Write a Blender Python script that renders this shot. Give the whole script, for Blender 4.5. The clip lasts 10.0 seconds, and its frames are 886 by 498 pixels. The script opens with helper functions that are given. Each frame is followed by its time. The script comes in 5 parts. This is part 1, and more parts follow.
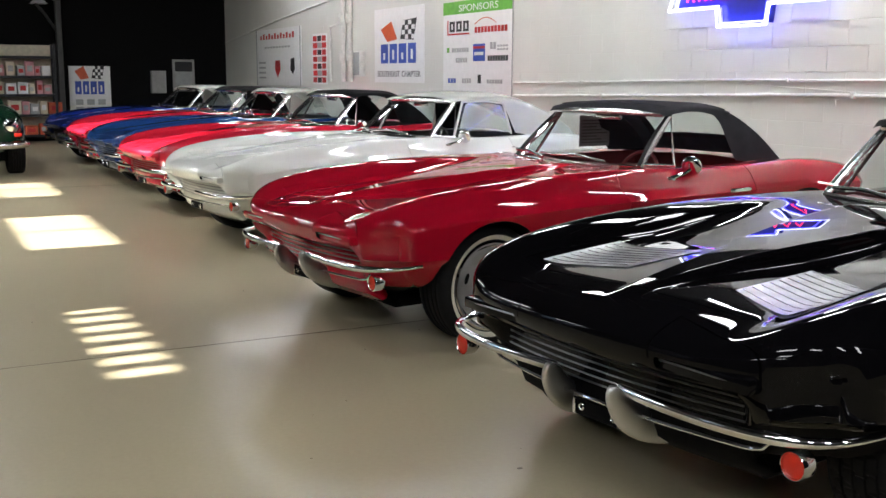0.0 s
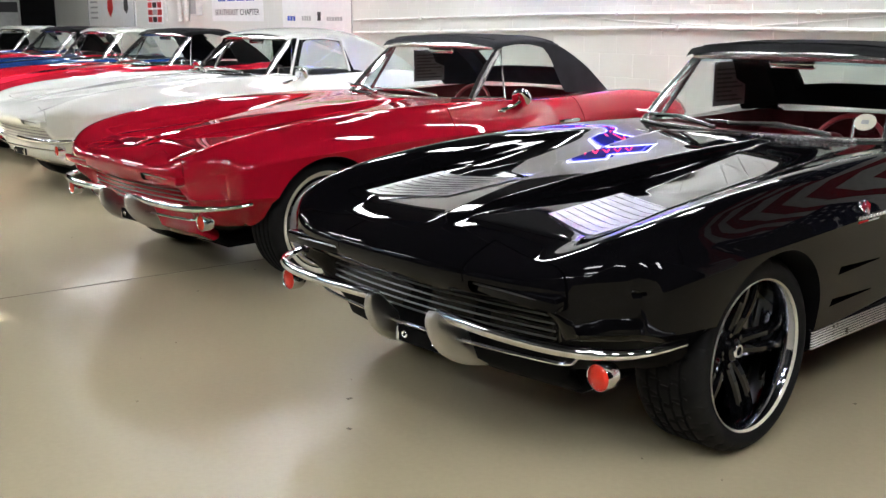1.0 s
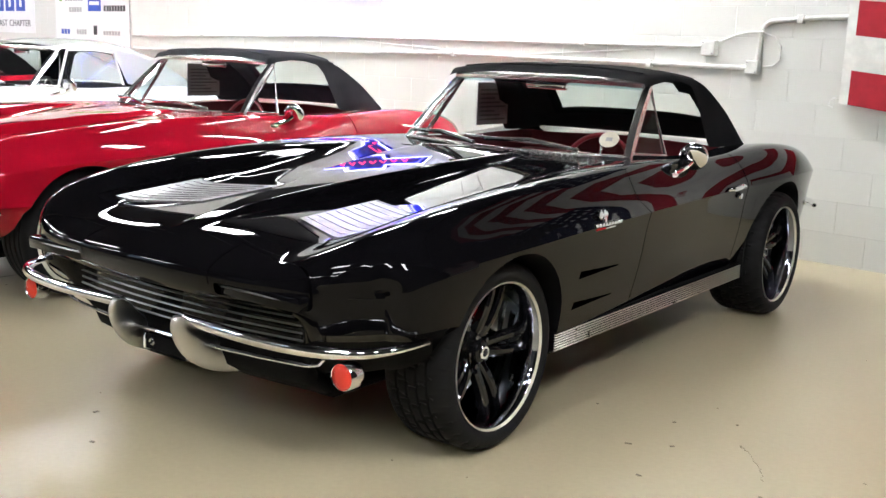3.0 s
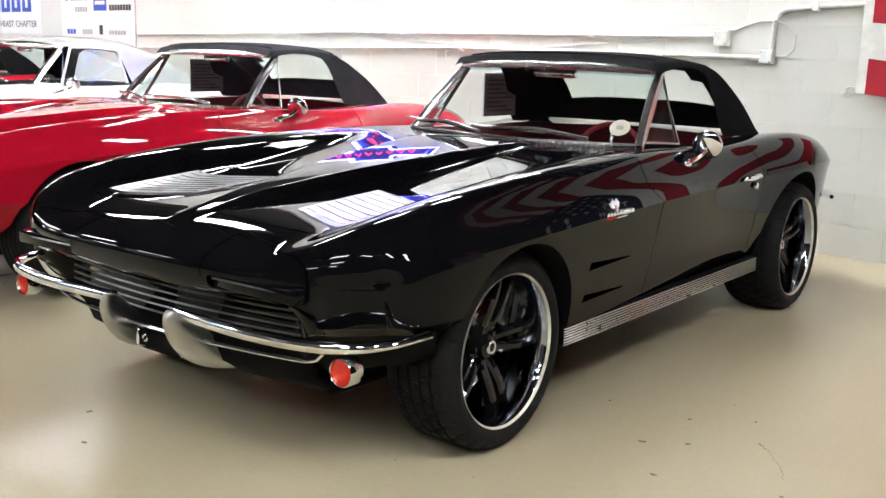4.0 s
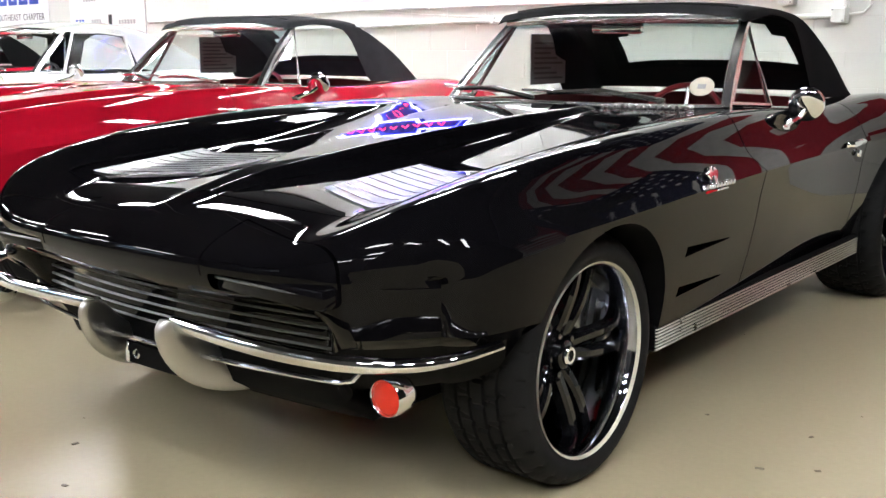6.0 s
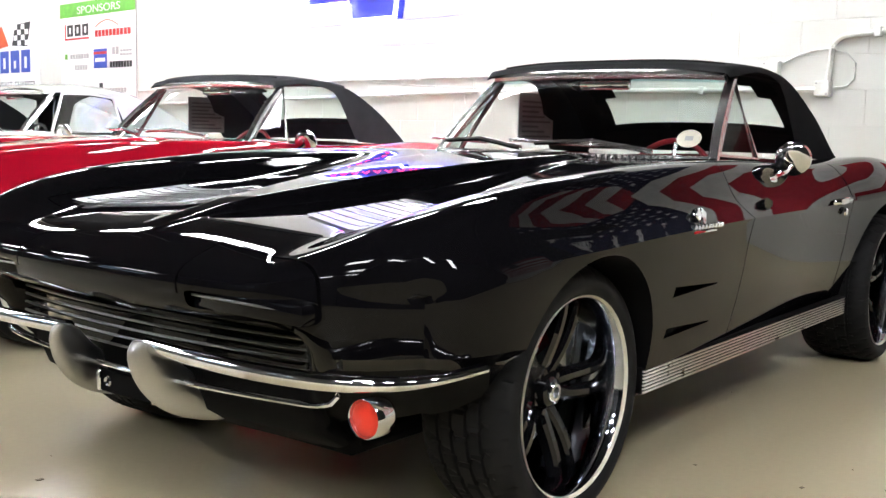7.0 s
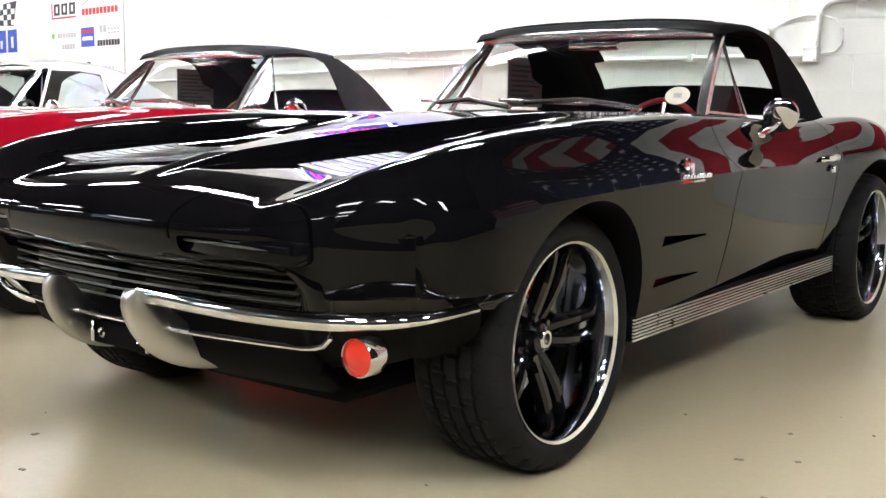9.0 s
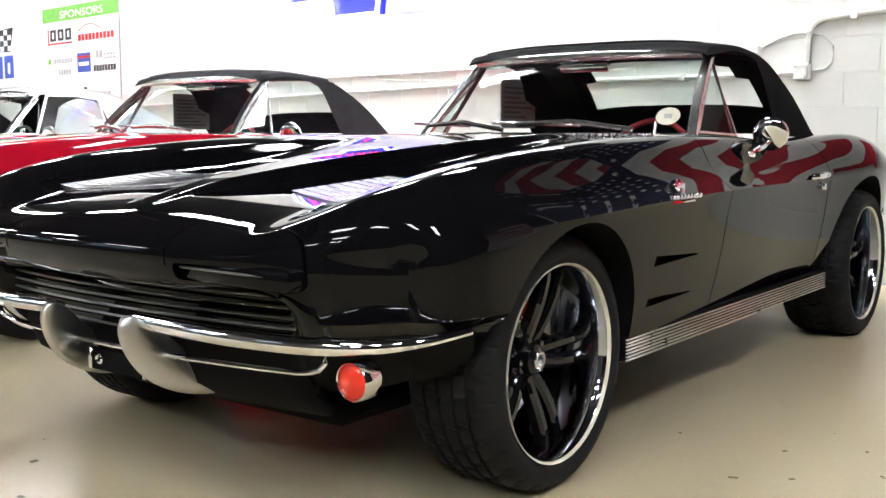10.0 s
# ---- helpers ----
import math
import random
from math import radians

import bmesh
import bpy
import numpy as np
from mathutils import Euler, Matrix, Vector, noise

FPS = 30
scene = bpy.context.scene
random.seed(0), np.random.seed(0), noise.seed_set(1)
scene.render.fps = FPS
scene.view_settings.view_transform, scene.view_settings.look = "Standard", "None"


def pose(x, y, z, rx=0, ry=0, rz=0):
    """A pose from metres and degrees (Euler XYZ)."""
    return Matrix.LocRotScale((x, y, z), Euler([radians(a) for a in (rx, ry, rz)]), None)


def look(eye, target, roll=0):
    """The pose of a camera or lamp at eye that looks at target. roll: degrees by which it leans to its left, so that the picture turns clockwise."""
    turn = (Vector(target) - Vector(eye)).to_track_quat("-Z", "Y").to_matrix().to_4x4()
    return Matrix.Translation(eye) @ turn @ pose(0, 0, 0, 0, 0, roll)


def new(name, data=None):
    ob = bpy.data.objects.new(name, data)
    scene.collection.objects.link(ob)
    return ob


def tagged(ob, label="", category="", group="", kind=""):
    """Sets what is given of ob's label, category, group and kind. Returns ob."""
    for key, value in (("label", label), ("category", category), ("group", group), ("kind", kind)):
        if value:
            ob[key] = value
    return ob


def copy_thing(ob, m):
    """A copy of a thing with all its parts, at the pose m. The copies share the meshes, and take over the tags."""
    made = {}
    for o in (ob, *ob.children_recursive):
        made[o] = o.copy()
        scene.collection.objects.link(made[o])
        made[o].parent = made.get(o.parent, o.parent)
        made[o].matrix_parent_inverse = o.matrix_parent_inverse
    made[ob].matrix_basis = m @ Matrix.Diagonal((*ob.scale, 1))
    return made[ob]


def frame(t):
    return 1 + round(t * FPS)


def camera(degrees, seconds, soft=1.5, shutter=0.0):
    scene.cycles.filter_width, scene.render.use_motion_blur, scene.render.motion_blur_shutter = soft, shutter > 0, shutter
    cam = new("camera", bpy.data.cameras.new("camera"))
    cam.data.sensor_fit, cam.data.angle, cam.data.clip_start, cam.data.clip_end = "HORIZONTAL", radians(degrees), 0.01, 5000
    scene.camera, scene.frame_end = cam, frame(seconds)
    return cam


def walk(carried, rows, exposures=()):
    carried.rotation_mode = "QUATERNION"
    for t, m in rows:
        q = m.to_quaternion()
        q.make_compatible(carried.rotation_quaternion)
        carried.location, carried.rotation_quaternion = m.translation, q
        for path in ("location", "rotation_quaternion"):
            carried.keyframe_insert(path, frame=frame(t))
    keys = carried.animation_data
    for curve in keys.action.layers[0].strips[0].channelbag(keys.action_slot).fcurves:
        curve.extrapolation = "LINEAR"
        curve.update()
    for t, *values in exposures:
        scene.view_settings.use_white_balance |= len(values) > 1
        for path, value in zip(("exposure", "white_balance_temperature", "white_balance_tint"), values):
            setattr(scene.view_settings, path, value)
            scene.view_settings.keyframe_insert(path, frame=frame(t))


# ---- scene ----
cam = camera(46.25, 10.0)
PATH = [
    (0, (2.324, -2.837, 1.365), (0.691, -1.729, 1.038), 0.28),
    (0.5, (2.356, -2.787, 1.344), (0.808, -1.592, 0.923), 0.19),
    (1, (2.408, -2.749, 1.331), (0.961, -1.438, 0.894), -0.22),
    (1.5, (2.456, -2.717, 1.327), (1.144, -1.268, 0.903), 0.57),
    (2, (2.508, -2.686, 1.308), (1.309, -1.131, 0.929), 0.93),
    (2.5, (2.523, -2.677, 1.282), (1.358, -1.093, 0.917), 2.15),
    (3, (2.529, -2.673, 1.260), (1.363, -1.091, 0.884), 2.18),
    (4.5, (2.370, -2.435, 1.179), (1.180, -0.872, 0.803), 1.42),
    (5, (2.218, -2.282, 1.159), (1.044, -0.714, 0.755), 0.64),
    (5.5, (2.102, -2.157, 1.121), (0.890, -0.620, 0.713), 0.77),
    (5.7, (2.053, -2.134, 1.102), (0.839, -0.598, 0.693), 0.03),
    (6.8, (1.988, -2.086, 0.941), (0.765, -0.524, 0.693), 1.18),
    (7, (1.997, -2.088, 0.923), (0.787, -0.512, 0.699), 1.33),
    (7.5, (2.010, -2.090, 0.875), (0.841, -0.483, 0.649), 1.79),
    (8, (2.010, -2.096, 0.852), (0.853, -0.487, 0.589), 1.23),
    (8.5, (2.007, -2.097, 0.844), (0.832, -0.499, 0.585), 0.89),
    (9, (2.015, -2.107, 0.843), (0.821, -0.523, 0.587), 0.80),
    (9.5, (2.022, -2.114, 0.855), (0.821, -0.535, 0.601), 0.49),
    (10, (2.039, -2.121, 0.857), (0.845, -0.531, 0.637), 0.08),
]
walk(cam, [(t, look(eye, target, roll)) for t, eye, target, roll in PATH], [(0, 2.75), (0.6, 3.0), (1.2, 3.4), (2.2, 3.68), (4.5, 3.74), (10, 3.92)])



# ---- light ----
world = bpy.data.worlds.new("world")
scene.world = world
world.use_nodes = True
wn = world.node_tree.nodes
sky = wn.new("ShaderNodeTexSky")
sky.sky_type = "NISHITA"
sky.sun_disc = False
sky.sun_elevation = radians(24)
sky.sun_rotation = radians(180)
wn["Background"].inputs[1].default_value = 0.12
world.node_tree.links.new(sky.outputs[0], wn["Background"].inputs[0])
sun_data = bpy.data.lights.new("sun", "SUN")
sun_data.energy, sun_data.angle, sun_data.color = 5.0, radians(0.5), (1.0, 0.97, 0.93)
sun = new("sun", sun_data)
sun.matrix_basis = pose(0, 0, 0, 0, 0, -6.5) @ look((0, -30, 30 * math.tan(radians(24))), (0, 0, 0))

# ---- materials ----
def node_material(name):
    m = bpy.data.materials.new(name)
    m.use_nodes = True
    nt = m.node_tree
    return m, nt, nt.nodes["Principled BSDF"]


def set_in(node, **kw):
    for k, v in kw.items():
        node.inputs[k.replace("_", " ")].default_value = v


def noise_tex(nt, scale, detail=4.0, rough=0.55, coord="Object", stretch=None):
    tc = nt.nodes.new("ShaderNodeTexCoord")
    n = nt.nodes.new("ShaderNodeTexNoise")
    n.inputs["Scale"].default_value = scale
    n.inputs["Detail"].default_value = detail
    n.inputs["Roughness"].default_value = rough
    if stretch:
        mp = nt.nodes.new("ShaderNodeMapping")
        mp.inputs["Scale"].default_value = stretch
        nt.links.new(tc.outputs[coord], mp.inputs[0])
        nt.links.new(mp.outputs[0], n.inputs["Vector"])
    else:
        nt.links.new(tc.outputs[coord], n.inputs["Vector"])
    return n


def ramp(nt, source, stops):
    r = nt.nodes.new("ShaderNodeValToRGB")
    els = r.color_ramp.elements
    while len(els) < len(stops):
        els.new(0.5)
    for e, (p, c) in zip(els, stops):
        e.position = p
        e.color = (*c, 1) if len(c) == 3 else c
    nt.links.new(source, r.inputs[0])
    return r


def bump(nt, bsdf, source, strength=0.1, distance=0.002):
    b = nt.nodes.new("ShaderNodeBump")
    b.inputs["Strength"].default_value = strength
    b.inputs["Distance"].default_value = distance
    nt.links.new(source, b.inputs["Height"])
    nt.links.new(b.outputs[0], bsdf.inputs["Normal"])
    return b


def paint(name, colour, coat=1.0, rough=0.35, ior=1.5):
    m, nt, b = node_material(name)
    n = noise_tex(nt, 900.0, 2.0)
    c = colour
    r = ramp(nt, n.outputs[0], [(0.3, tuple(v * 0.92 for v in c)), (0.7, tuple(min(1, v * 1.06) for v in c))])
    nt.links.new(r.outputs[0], b.inputs["Base Color"])
    set_in(b, Roughness=rough, Specular_IOR_Level=0.0, Coat_Weight=coat, Coat_Roughness=0.012, Coat_IOR=ior)
    o = noise_tex(nt, 160.0, 1.0)
    bp = nt.nodes.new("ShaderNodeBump")
    bp.inputs["Strength"].default_value = 0.012
    bp.inputs["Distance"].default_value = 0.001
    nt.links.new(o.outputs[0], bp.inputs["Height"])
    nt.links.new(bp.outputs[0], b.inputs["Coat Normal"])
    return m


def plain(name, colour, rough=0.5, metal=0.0, vary=0.12, scale=12.0, grain=0.05, grain_scale=180.0, spec=0.5):
    m, nt, b = node_material(name)
    n = noise_tex(nt, scale, 5.0)
    r = ramp(nt, n.outputs[0], [(0.3, tuple(v * (1 - vary) for v in colour)), (0.7, tuple(min(1.0, v * (1 + vary)) for v in colour))])
    nt.links.new(r.outputs[0], b.inputs["Base Color"])
    set_in(b, Roughness=rough, Metallic=metal, Specular_IOR_Level=spec)
    if grain:
        g = noise_tex(nt, grain_scale, 3.0)
        bump(nt, b, g.outputs[0], grain, 0.002)
    return m


def chrome(name, colour=(0.78, 0.78, 0.8), rough=0.04):
    m, nt, b = node_material(name)
    set_in(b, Base_Color=(*colour, 1), Metallic=1.0)
    n = noise_tex(nt, 12.0, 3.0)
    r = ramp(nt, n.outputs[0], [(0.3, (rough,) * 3), (0.75, (rough * 1.4,) * 3)])
    nt.links.new(r.outputs[0], b.inputs["Roughness"])
    return m


def pane_glass(name, tint=(0.80, 0.86, 0.84)):
    m = bpy.data.materials.new(name)
    m.use_nodes = True
    nt = m.node_tree
    nt.nodes.remove(nt.nodes["Principled BSDF"])
    out = nt.nodes["Material Output"]
    tr = nt.nodes.new("ShaderNodeBsdfTransparent")
    tr.inputs[0].default_value = (*tint, 1)
    gl = nt.nodes.new("ShaderNodeBsdfGlossy")
    gl.inputs["Roughness"].default_value = 0.01
    lw = nt.nodes.new("ShaderNodeLayerWeight")
    lw.inputs[0].default_value = 0.5
    pw = nt.nodes.new("ShaderNodeMath")
    pw.operation = "POWER"
    pw.inputs[1].default_value = 5.0
    fr = nt.nodes.new("ShaderNodeMath")
    fr.operation = "MULTIPLY_ADD"
    fr.inputs[1].default_value, fr.inputs[2].default_value = 0.85, 0.045
    nt.links.new(lw.outputs["Facing"], pw.inputs[0])
    nt.links.new(pw.outputs[0], fr.inputs[0])
    mx = nt.nodes.new("ShaderNodeMixShader")
    nt.links.new(fr.outputs[0], mx.inputs[0])
    nt.links.new(tr.outputs[0], mx.inputs[1])
    nt.links.new(gl.outputs[0], mx.inputs[2])
    nt.links.new(mx.outputs[0], out.inputs[0])
    return m


def emitter(name, colour, strength):
    m, nt, b = node_material(name)
    set_in(b, Base_Color=(*colour, 1), Emission_Color=(*colour, 1), Emission_Strength=strength)
    return m


BLACK = paint("black_paint", (0.0029, 0.0027, 0.0034), rough=0.3, ior=1.24)
RED = paint("red_paint", (0.42, 0.006, 0.022))
WHITE = paint("white_paint", (0.78, 0.79, 0.74))
BLUE = paint("blue_paint", (0.012, 0.045, 0.16))
DEEP_BLUE = paint("deep_blue_paint", (0.008, 0.02, 0.12))
PINK_RED = paint("bright_red_paint", (0.50, 0.014, 0.035))
GREEN = paint("dark_green_paint", (0.008, 0.03, 0.016))
CHROME = chrome("chrome")
BRUSHED = chrome("brushed_steel", (0.62, 0.62, 0.63), 0.22)
SATIN = chrome("satin_aluminium", (0.80, 0.77, 0.72), 0.26)
GLASS = pane_glass("window_glass")
BLUE_TINT = pane_glass("blue_shade_glass", (0.62, 0.80, 0.86))
LINER = plain("black_liner", (0.003, 0.003, 0.0035), 0.8, spec=0.1)
CLOTH = plain("black_canvas", (0.015, 0.015, 0.017), 0.9, grain=0.25, grain_scale=700.0, spec=0.2)
GREY_CLOTH = plain("charcoal_canvas", (0.065, 0.065, 0.074), 0.9, grain=0.25, grain_scale=700.0, spec=0.2)
RUBBER = plain("tyre_rubber", (0.009, 0.009, 0.0095), 0.66, grain=0.2, grain_scale=260.0, spec=0.14)
WHITEWALL = plain("cream_whitewall_rubber", (0.62, 0.58, 0.47), 0.6, vary=0.08)
GLOSS_BLACK = paint("gloss_black_wheel", (0.006, 0.006, 0.007))
SILVER = plain("silver_wheel_paint", (0.42, 0.42, 0.43), 0.35, metal=0.7)
RED_LEATHER = plain("red_vinyl", (0.22, 0.008, 0.016), 0.42, grain=0.15, grain_scale=320.0)
RED_CARPET = plain("red_carpet", (0.09, 0.004, 0.008), 0.95, grain=0.4, grain_scale=500.0)
BLACK_VINYL = plain("black_vinyl", (0.012, 0.012, 0.013), 0.5, grain=0.15, grain_scale=320.0)
SHEET = plain("grey_printed_paper", (0.36, 0.36, 0.36), 0.6)
INK_SOFT = plain("dark_print", (0.16, 0.16, 0.16), 0.6)
CALIPER = paint("red_caliper", (0.5, 0.008, 0.012))
HORN = chrome("worn_satin_horn", (0.47, 0.46, 0.44), 0.28)
TRIM = chrome("satin_chrome_trim", (0.85, 0.83, 0.83), 0.20)
DISH = chrome("polished_alloy", (0.36, 0.38, 0.43), 0.07)
DISC = chrome("brake_disc_steel", (0.5, 0.5, 0.51), 0.25)
GRILLE = chrome("dark_satin_grille", (0.20, 0.20, 0.20), 0.28)

# ---- mesh tools ----
def part(name, bm, material, parent=None, label="", smooth=40):
    me = bpy.data.meshes.new(name)
    bmesh.ops.recalc_face_normals(bm, faces=bm.faces)
    for f in bm.faces:
        f.smooth = smooth > 0
    bm.to_mesh(me)
    bm.free()
    if 0 < smooth < 180:
        me.set_sharp_from_angle(angle=radians(smooth))
    for m in material if isinstance(material, (list, tuple)) else [material]:
        me.materials.append(m)
    ob = new(name, me)
    if parent:
        ob.parent = parent
    if label:
        ob["label"] = label
    return ob


def share(name, me, parent, m=None, label=""):
    ob = new(name, me)
    ob.parent = parent
    if m is not None:
        ob.matrix_basis = m
    if label:
        ob["label"] = label
    return ob


def thing(name, m, label, category, group="", kind=""):
    ob = new(name)
    ob.empty_display_size = 0.1
    ob.matrix_basis = m
    return tagged(ob, label, category, group, kind)


def add_box(bm, lo, hi, bevel=0.0, seg=1, m=None):
    lo, hi = Vector(lo), Vector(hi)
    r = bmesh.ops.create_cube(bm, size=1.0)
    vs = r["verts"]
    c, d = (lo + hi) / 2, hi - lo
    for v in vs:
        v.co = Vector((v.co.x * d.x, v.co.y * d.y, v.co.z * d.z)) + c
    if bevel:
        es = {e for v in vs for e in v.link_edges}
        rb = bmesh.ops.bevel(bm, geom=list(es), offset=bevel, segments=seg, profile=0.5, affect="EDGES", clamp_overlap=True)
        vs = list({v for f in rb["faces"] for v in f.verts} | {v for v in vs if v.is_valid})
    if m is not None:
        bmesh.ops.transform(bm, matrix=m, verts=vs)
    return vs


def box(lo, hi, bevel=0.0, seg=1, m=None):
    bm = bmesh.new()
    add_box(bm, lo, hi, bevel, seg, m)
    return bm


def add_grid(bm, rows, close=False):
    """Quads between rows of points."""
    vv = [[bm.verts.new(p) for p in r] for r in rows]
    n = len(vv[0])
    for a, b in zip(vv, vv[1:]):
        for j in range(n if close else n - 1):
            k = (j + 1) % n
            bm.faces.new((a[j], a[k], b[k], b[j]))
    return vv


def grid(rows, close=False):
    bm = bmesh.new()
    add_grid(bm, rows, close)
    return bm


def add_tube(bm, pts, r, n=8, caps=True, flat=1.0, up=(0, 0, 1)):
    """A round bar along a line of points; flat squeezes it along up."""
    pts = [Vector(p) for p in pts]
    rows = []
    for i, p in enumerate(pts):
        d = (pts[min(i + 1, len(pts) - 1)] - pts[max(i - 1, 0)]).normalized()
        u = Vector(up)
        if abs(d.dot(u)) > 0.95:
            u = Vector((1, 0, 0))
        a = d.cross(u).normalized()
        b = a.cross(d)
        q = r[i] if isinstance(r, (list, tuple)) else r
        rows.append([p + a * q * math.cos(2 * math.pi * k / n) + b * q * flat * math.sin(2 * math.pi * k / n) for k in range(n)])
    vv = add_grid(bm, rows, True)
    if caps:
        bm.faces.new(vv[0])
        bm.faces.new(list(reversed(vv[-1])))


def tube(pts, r, n=8, caps=True, flat=1.0, up=(0, 0, 1)):
    bm = bmesh.new()
    add_tube(bm, pts, r, n, caps, flat, up)
    return bm


def lathe(profile, seg=48, closed=False):
    """Turns a profile of (radius, x) round the x axis."""
    bm = bmesh.new()
    pr = list(profile) + ([profile[0]] if closed else [])
    rows = [[(x, r * math.cos(2 * math.pi * k / seg), r * math.sin(2 * math.pi * k / seg)) for k in range(seg)] for r, x in pr]
    add_grid(bm, rows, True)
    bmesh.ops.remove_doubles(bm, verts=bm.verts, dist=1e-6)
    return bm


def curve_through(xs, ys):
    """Natural cubic spline through the points."""
    xs, ys = np.array(xs, float), np.array(ys, float)
    n = len(xs)
    h = np.diff(xs)
    a = np.zeros((n, n))
    b = np.zeros(n)
    a[0, 0] = a[-1, -1] = 1
    for i in range(1, n - 1):
        a[i, i - 1], a[i, i], a[i, i + 1] = h[i - 1], 2 * (h[i - 1] + h[i]), h[i]
        b[i] = 6 * ((ys[i + 1] - ys[i]) / h[i] - (ys[i] - ys[i - 1]) / h[i - 1])
    m = np.linalg.solve(a, b)

    def f(x):
        x = min(max(x, xs[0]), xs[-1])
        i = min(max(int(np.searchsorted(xs, x)) - 1, 0), n - 2)
        t0, t1 = xs[i + 1] - x, x - xs[i]
        return float(m[i] * t0 ** 3 / (6 * h[i]) + m[i + 1] * t1 ** 3 / (6 * h[i]) + (ys[i] / h[i] - m[i] * h[i] / 6) * t0 + (ys[i + 1] / h[i] - m[i + 1] * h[i] / 6) * t1)
    return f


def ease(a, b, x):
    t = min(max((x - a) / (b - a), 0.0), 1.0)
    return t * t * (3 - 2 * t)


def mirrored(bm):
    """Adds the mirror image across x = 0."""
    geom = bmesh.ops.duplicate(bm, geom=bm.verts[:] + bm.edges[:] + bm.faces[:])["geom"]
    vs = [g for g in geom if isinstance(g, bmesh.types.BMVert)]
    for v in vs:
        v.co.x = -v.co.x
    bmesh.ops.reverse_faces(bm, faces=[g for g in geom if isinstance(g, bmesh.types.BMFace)])
    bmesh.ops.remove_doubles(bm, verts=bm.verts, dist=1e-5)
    return bm

# ---- the hall ----
AMBER = plain("orange_red_lens", (0.62, 0.03, 0.015), 0.15, vary=0.05, grain=0.0)


def brushed():
    """Aluminium sheet with rows of fine dots."""
    m, nt, b = node_material("louvre_aluminium")
    v = nt.nodes.new("ShaderNodeTexVoronoi")
    v.inputs["Scale"].default_value = 150.0
    v.inputs["Randomness"].default_value = 0.0
    tc = nt.nodes.new("ShaderNodeTexCoord")
    nt.links.new(tc.outputs["Object"], v.inputs["Vector"])
    r = ramp(nt, v.outputs["Distance"], [(0.25, (0.36, 0.36, 0.37)), (0.5, (0.62, 0.62, 0.62))])
    nt.links.new(r.outputs[0], b.inputs["Base Color"])
    set_in(b, Metallic=1.0, Roughness=0.30)
    return m


LOUVRE = brushed()
# the hall has its own axes: x along the white wall, y from its face (0) into the hall (minus)
HALL = pose(0.6, 4.087, 0, 0, 0, -6.5)
WEST_X, EAST_X, SOUTH_Y, HIGH = -20.86, 4.9, -11.8, 5.2


def wall_paint():
    m, nt, b = node_material("white_block_paint")
    n = noise_tex(nt, 0.9, 1.5, coord="Object")
    r = ramp(nt, n.outputs[0], [(0.25, (0.59, 0.59, 0.555)), (0.6, (0.65, 0.65, 0.61)), (0.8, (0.69, 0.69, 0.65))])
    info = nt.nodes.new("ShaderNodeObjectInfo")
    hsv = nt.nodes.new("ShaderNodeHueSaturation")
    mr = nt.nodes.new("ShaderNodeMapRange")
    mr.inputs["To Min"].default_value, mr.inputs["To Max"].default_value = 0.985, 1.01
    nt.links.new(info.outputs["Random"], mr.inputs["Value"])
    nt.links.new(mr.outputs[0], hsv.inputs["Value"])
    nt.links.new(r.outputs[0], hsv.inputs["Color"])
    nt.links.new(hsv.outputs[0], b.inputs["Base Color"])
    g = noise_tex(nt, 90.0, 5.0)
    bump(nt, b, g.outputs[0], 0.30, 0.003)
    set_in(b, Roughness=0.5)
    return m


def floor_paint():
    m, nt, b = node_material("sealed_concrete")
    n = noise_tex(nt, 0.45, 1.0, 0.4)
    r = ramp(nt, n.outputs[0], [(0.2, (0.425, 0.366, 0.237)), (0.8, (0.525, 0.453, 0.297))])
    spots = noise_tex(nt, 45.0, 1.0, 0.4)
    rs = ramp(nt, spots.outputs[0], [(0.25, (0.95, 0.95, 0.94)), (0.75, (1, 1, 1))])
    mx = nt.nodes.new("ShaderNodeMix")
    mx.data_type, mx.blend_type = "RGBA", "MULTIPLY"
    mx.inputs[0].default_value = 1.0
    nt.links.new(r.outputs[0], mx.inputs[6])
    nt.links.new(rs.outputs[0], mx.inputs[7])
    nt.links.new(mx.outputs[2], b.inputs["Base Color"])
    n2 = noise_tex(nt, 1.3, 1.0)
    rr = ramp(nt, n2.outputs[0], [(0.2, (0.285, 0.285, 0.285)), (0.85, (0.33, 0.33, 0.33))])
    nt.links.new(rr.outputs[0], b.inputs["Roughness"])
    g = noise_tex(nt, 120.0, 2.0)
    bump(nt, b, g.outputs[0], 0.03, 0.002)
    return m


WALL_WHITE = wall_paint()
FLOOR = floor_paint()
DARK_WALL = plain("black_wall_paint", (0.0045, 0.0045, 0.0047), 0.9, spec=0.15)
DARK_CEILING = plain("dark_ceiling", (0.012, 0.012, 0.012), 0.9)
GREY_WALL = plain("grey_wall_paint", (0.022, 0.021, 0.020), 0.8)


def structure(name, bm, material, label, category):
    ob = tagged(part(name, bm, material, None, "", 30), label, category, "", "structure")
    ob.matrix_basis = HALL
    return ob


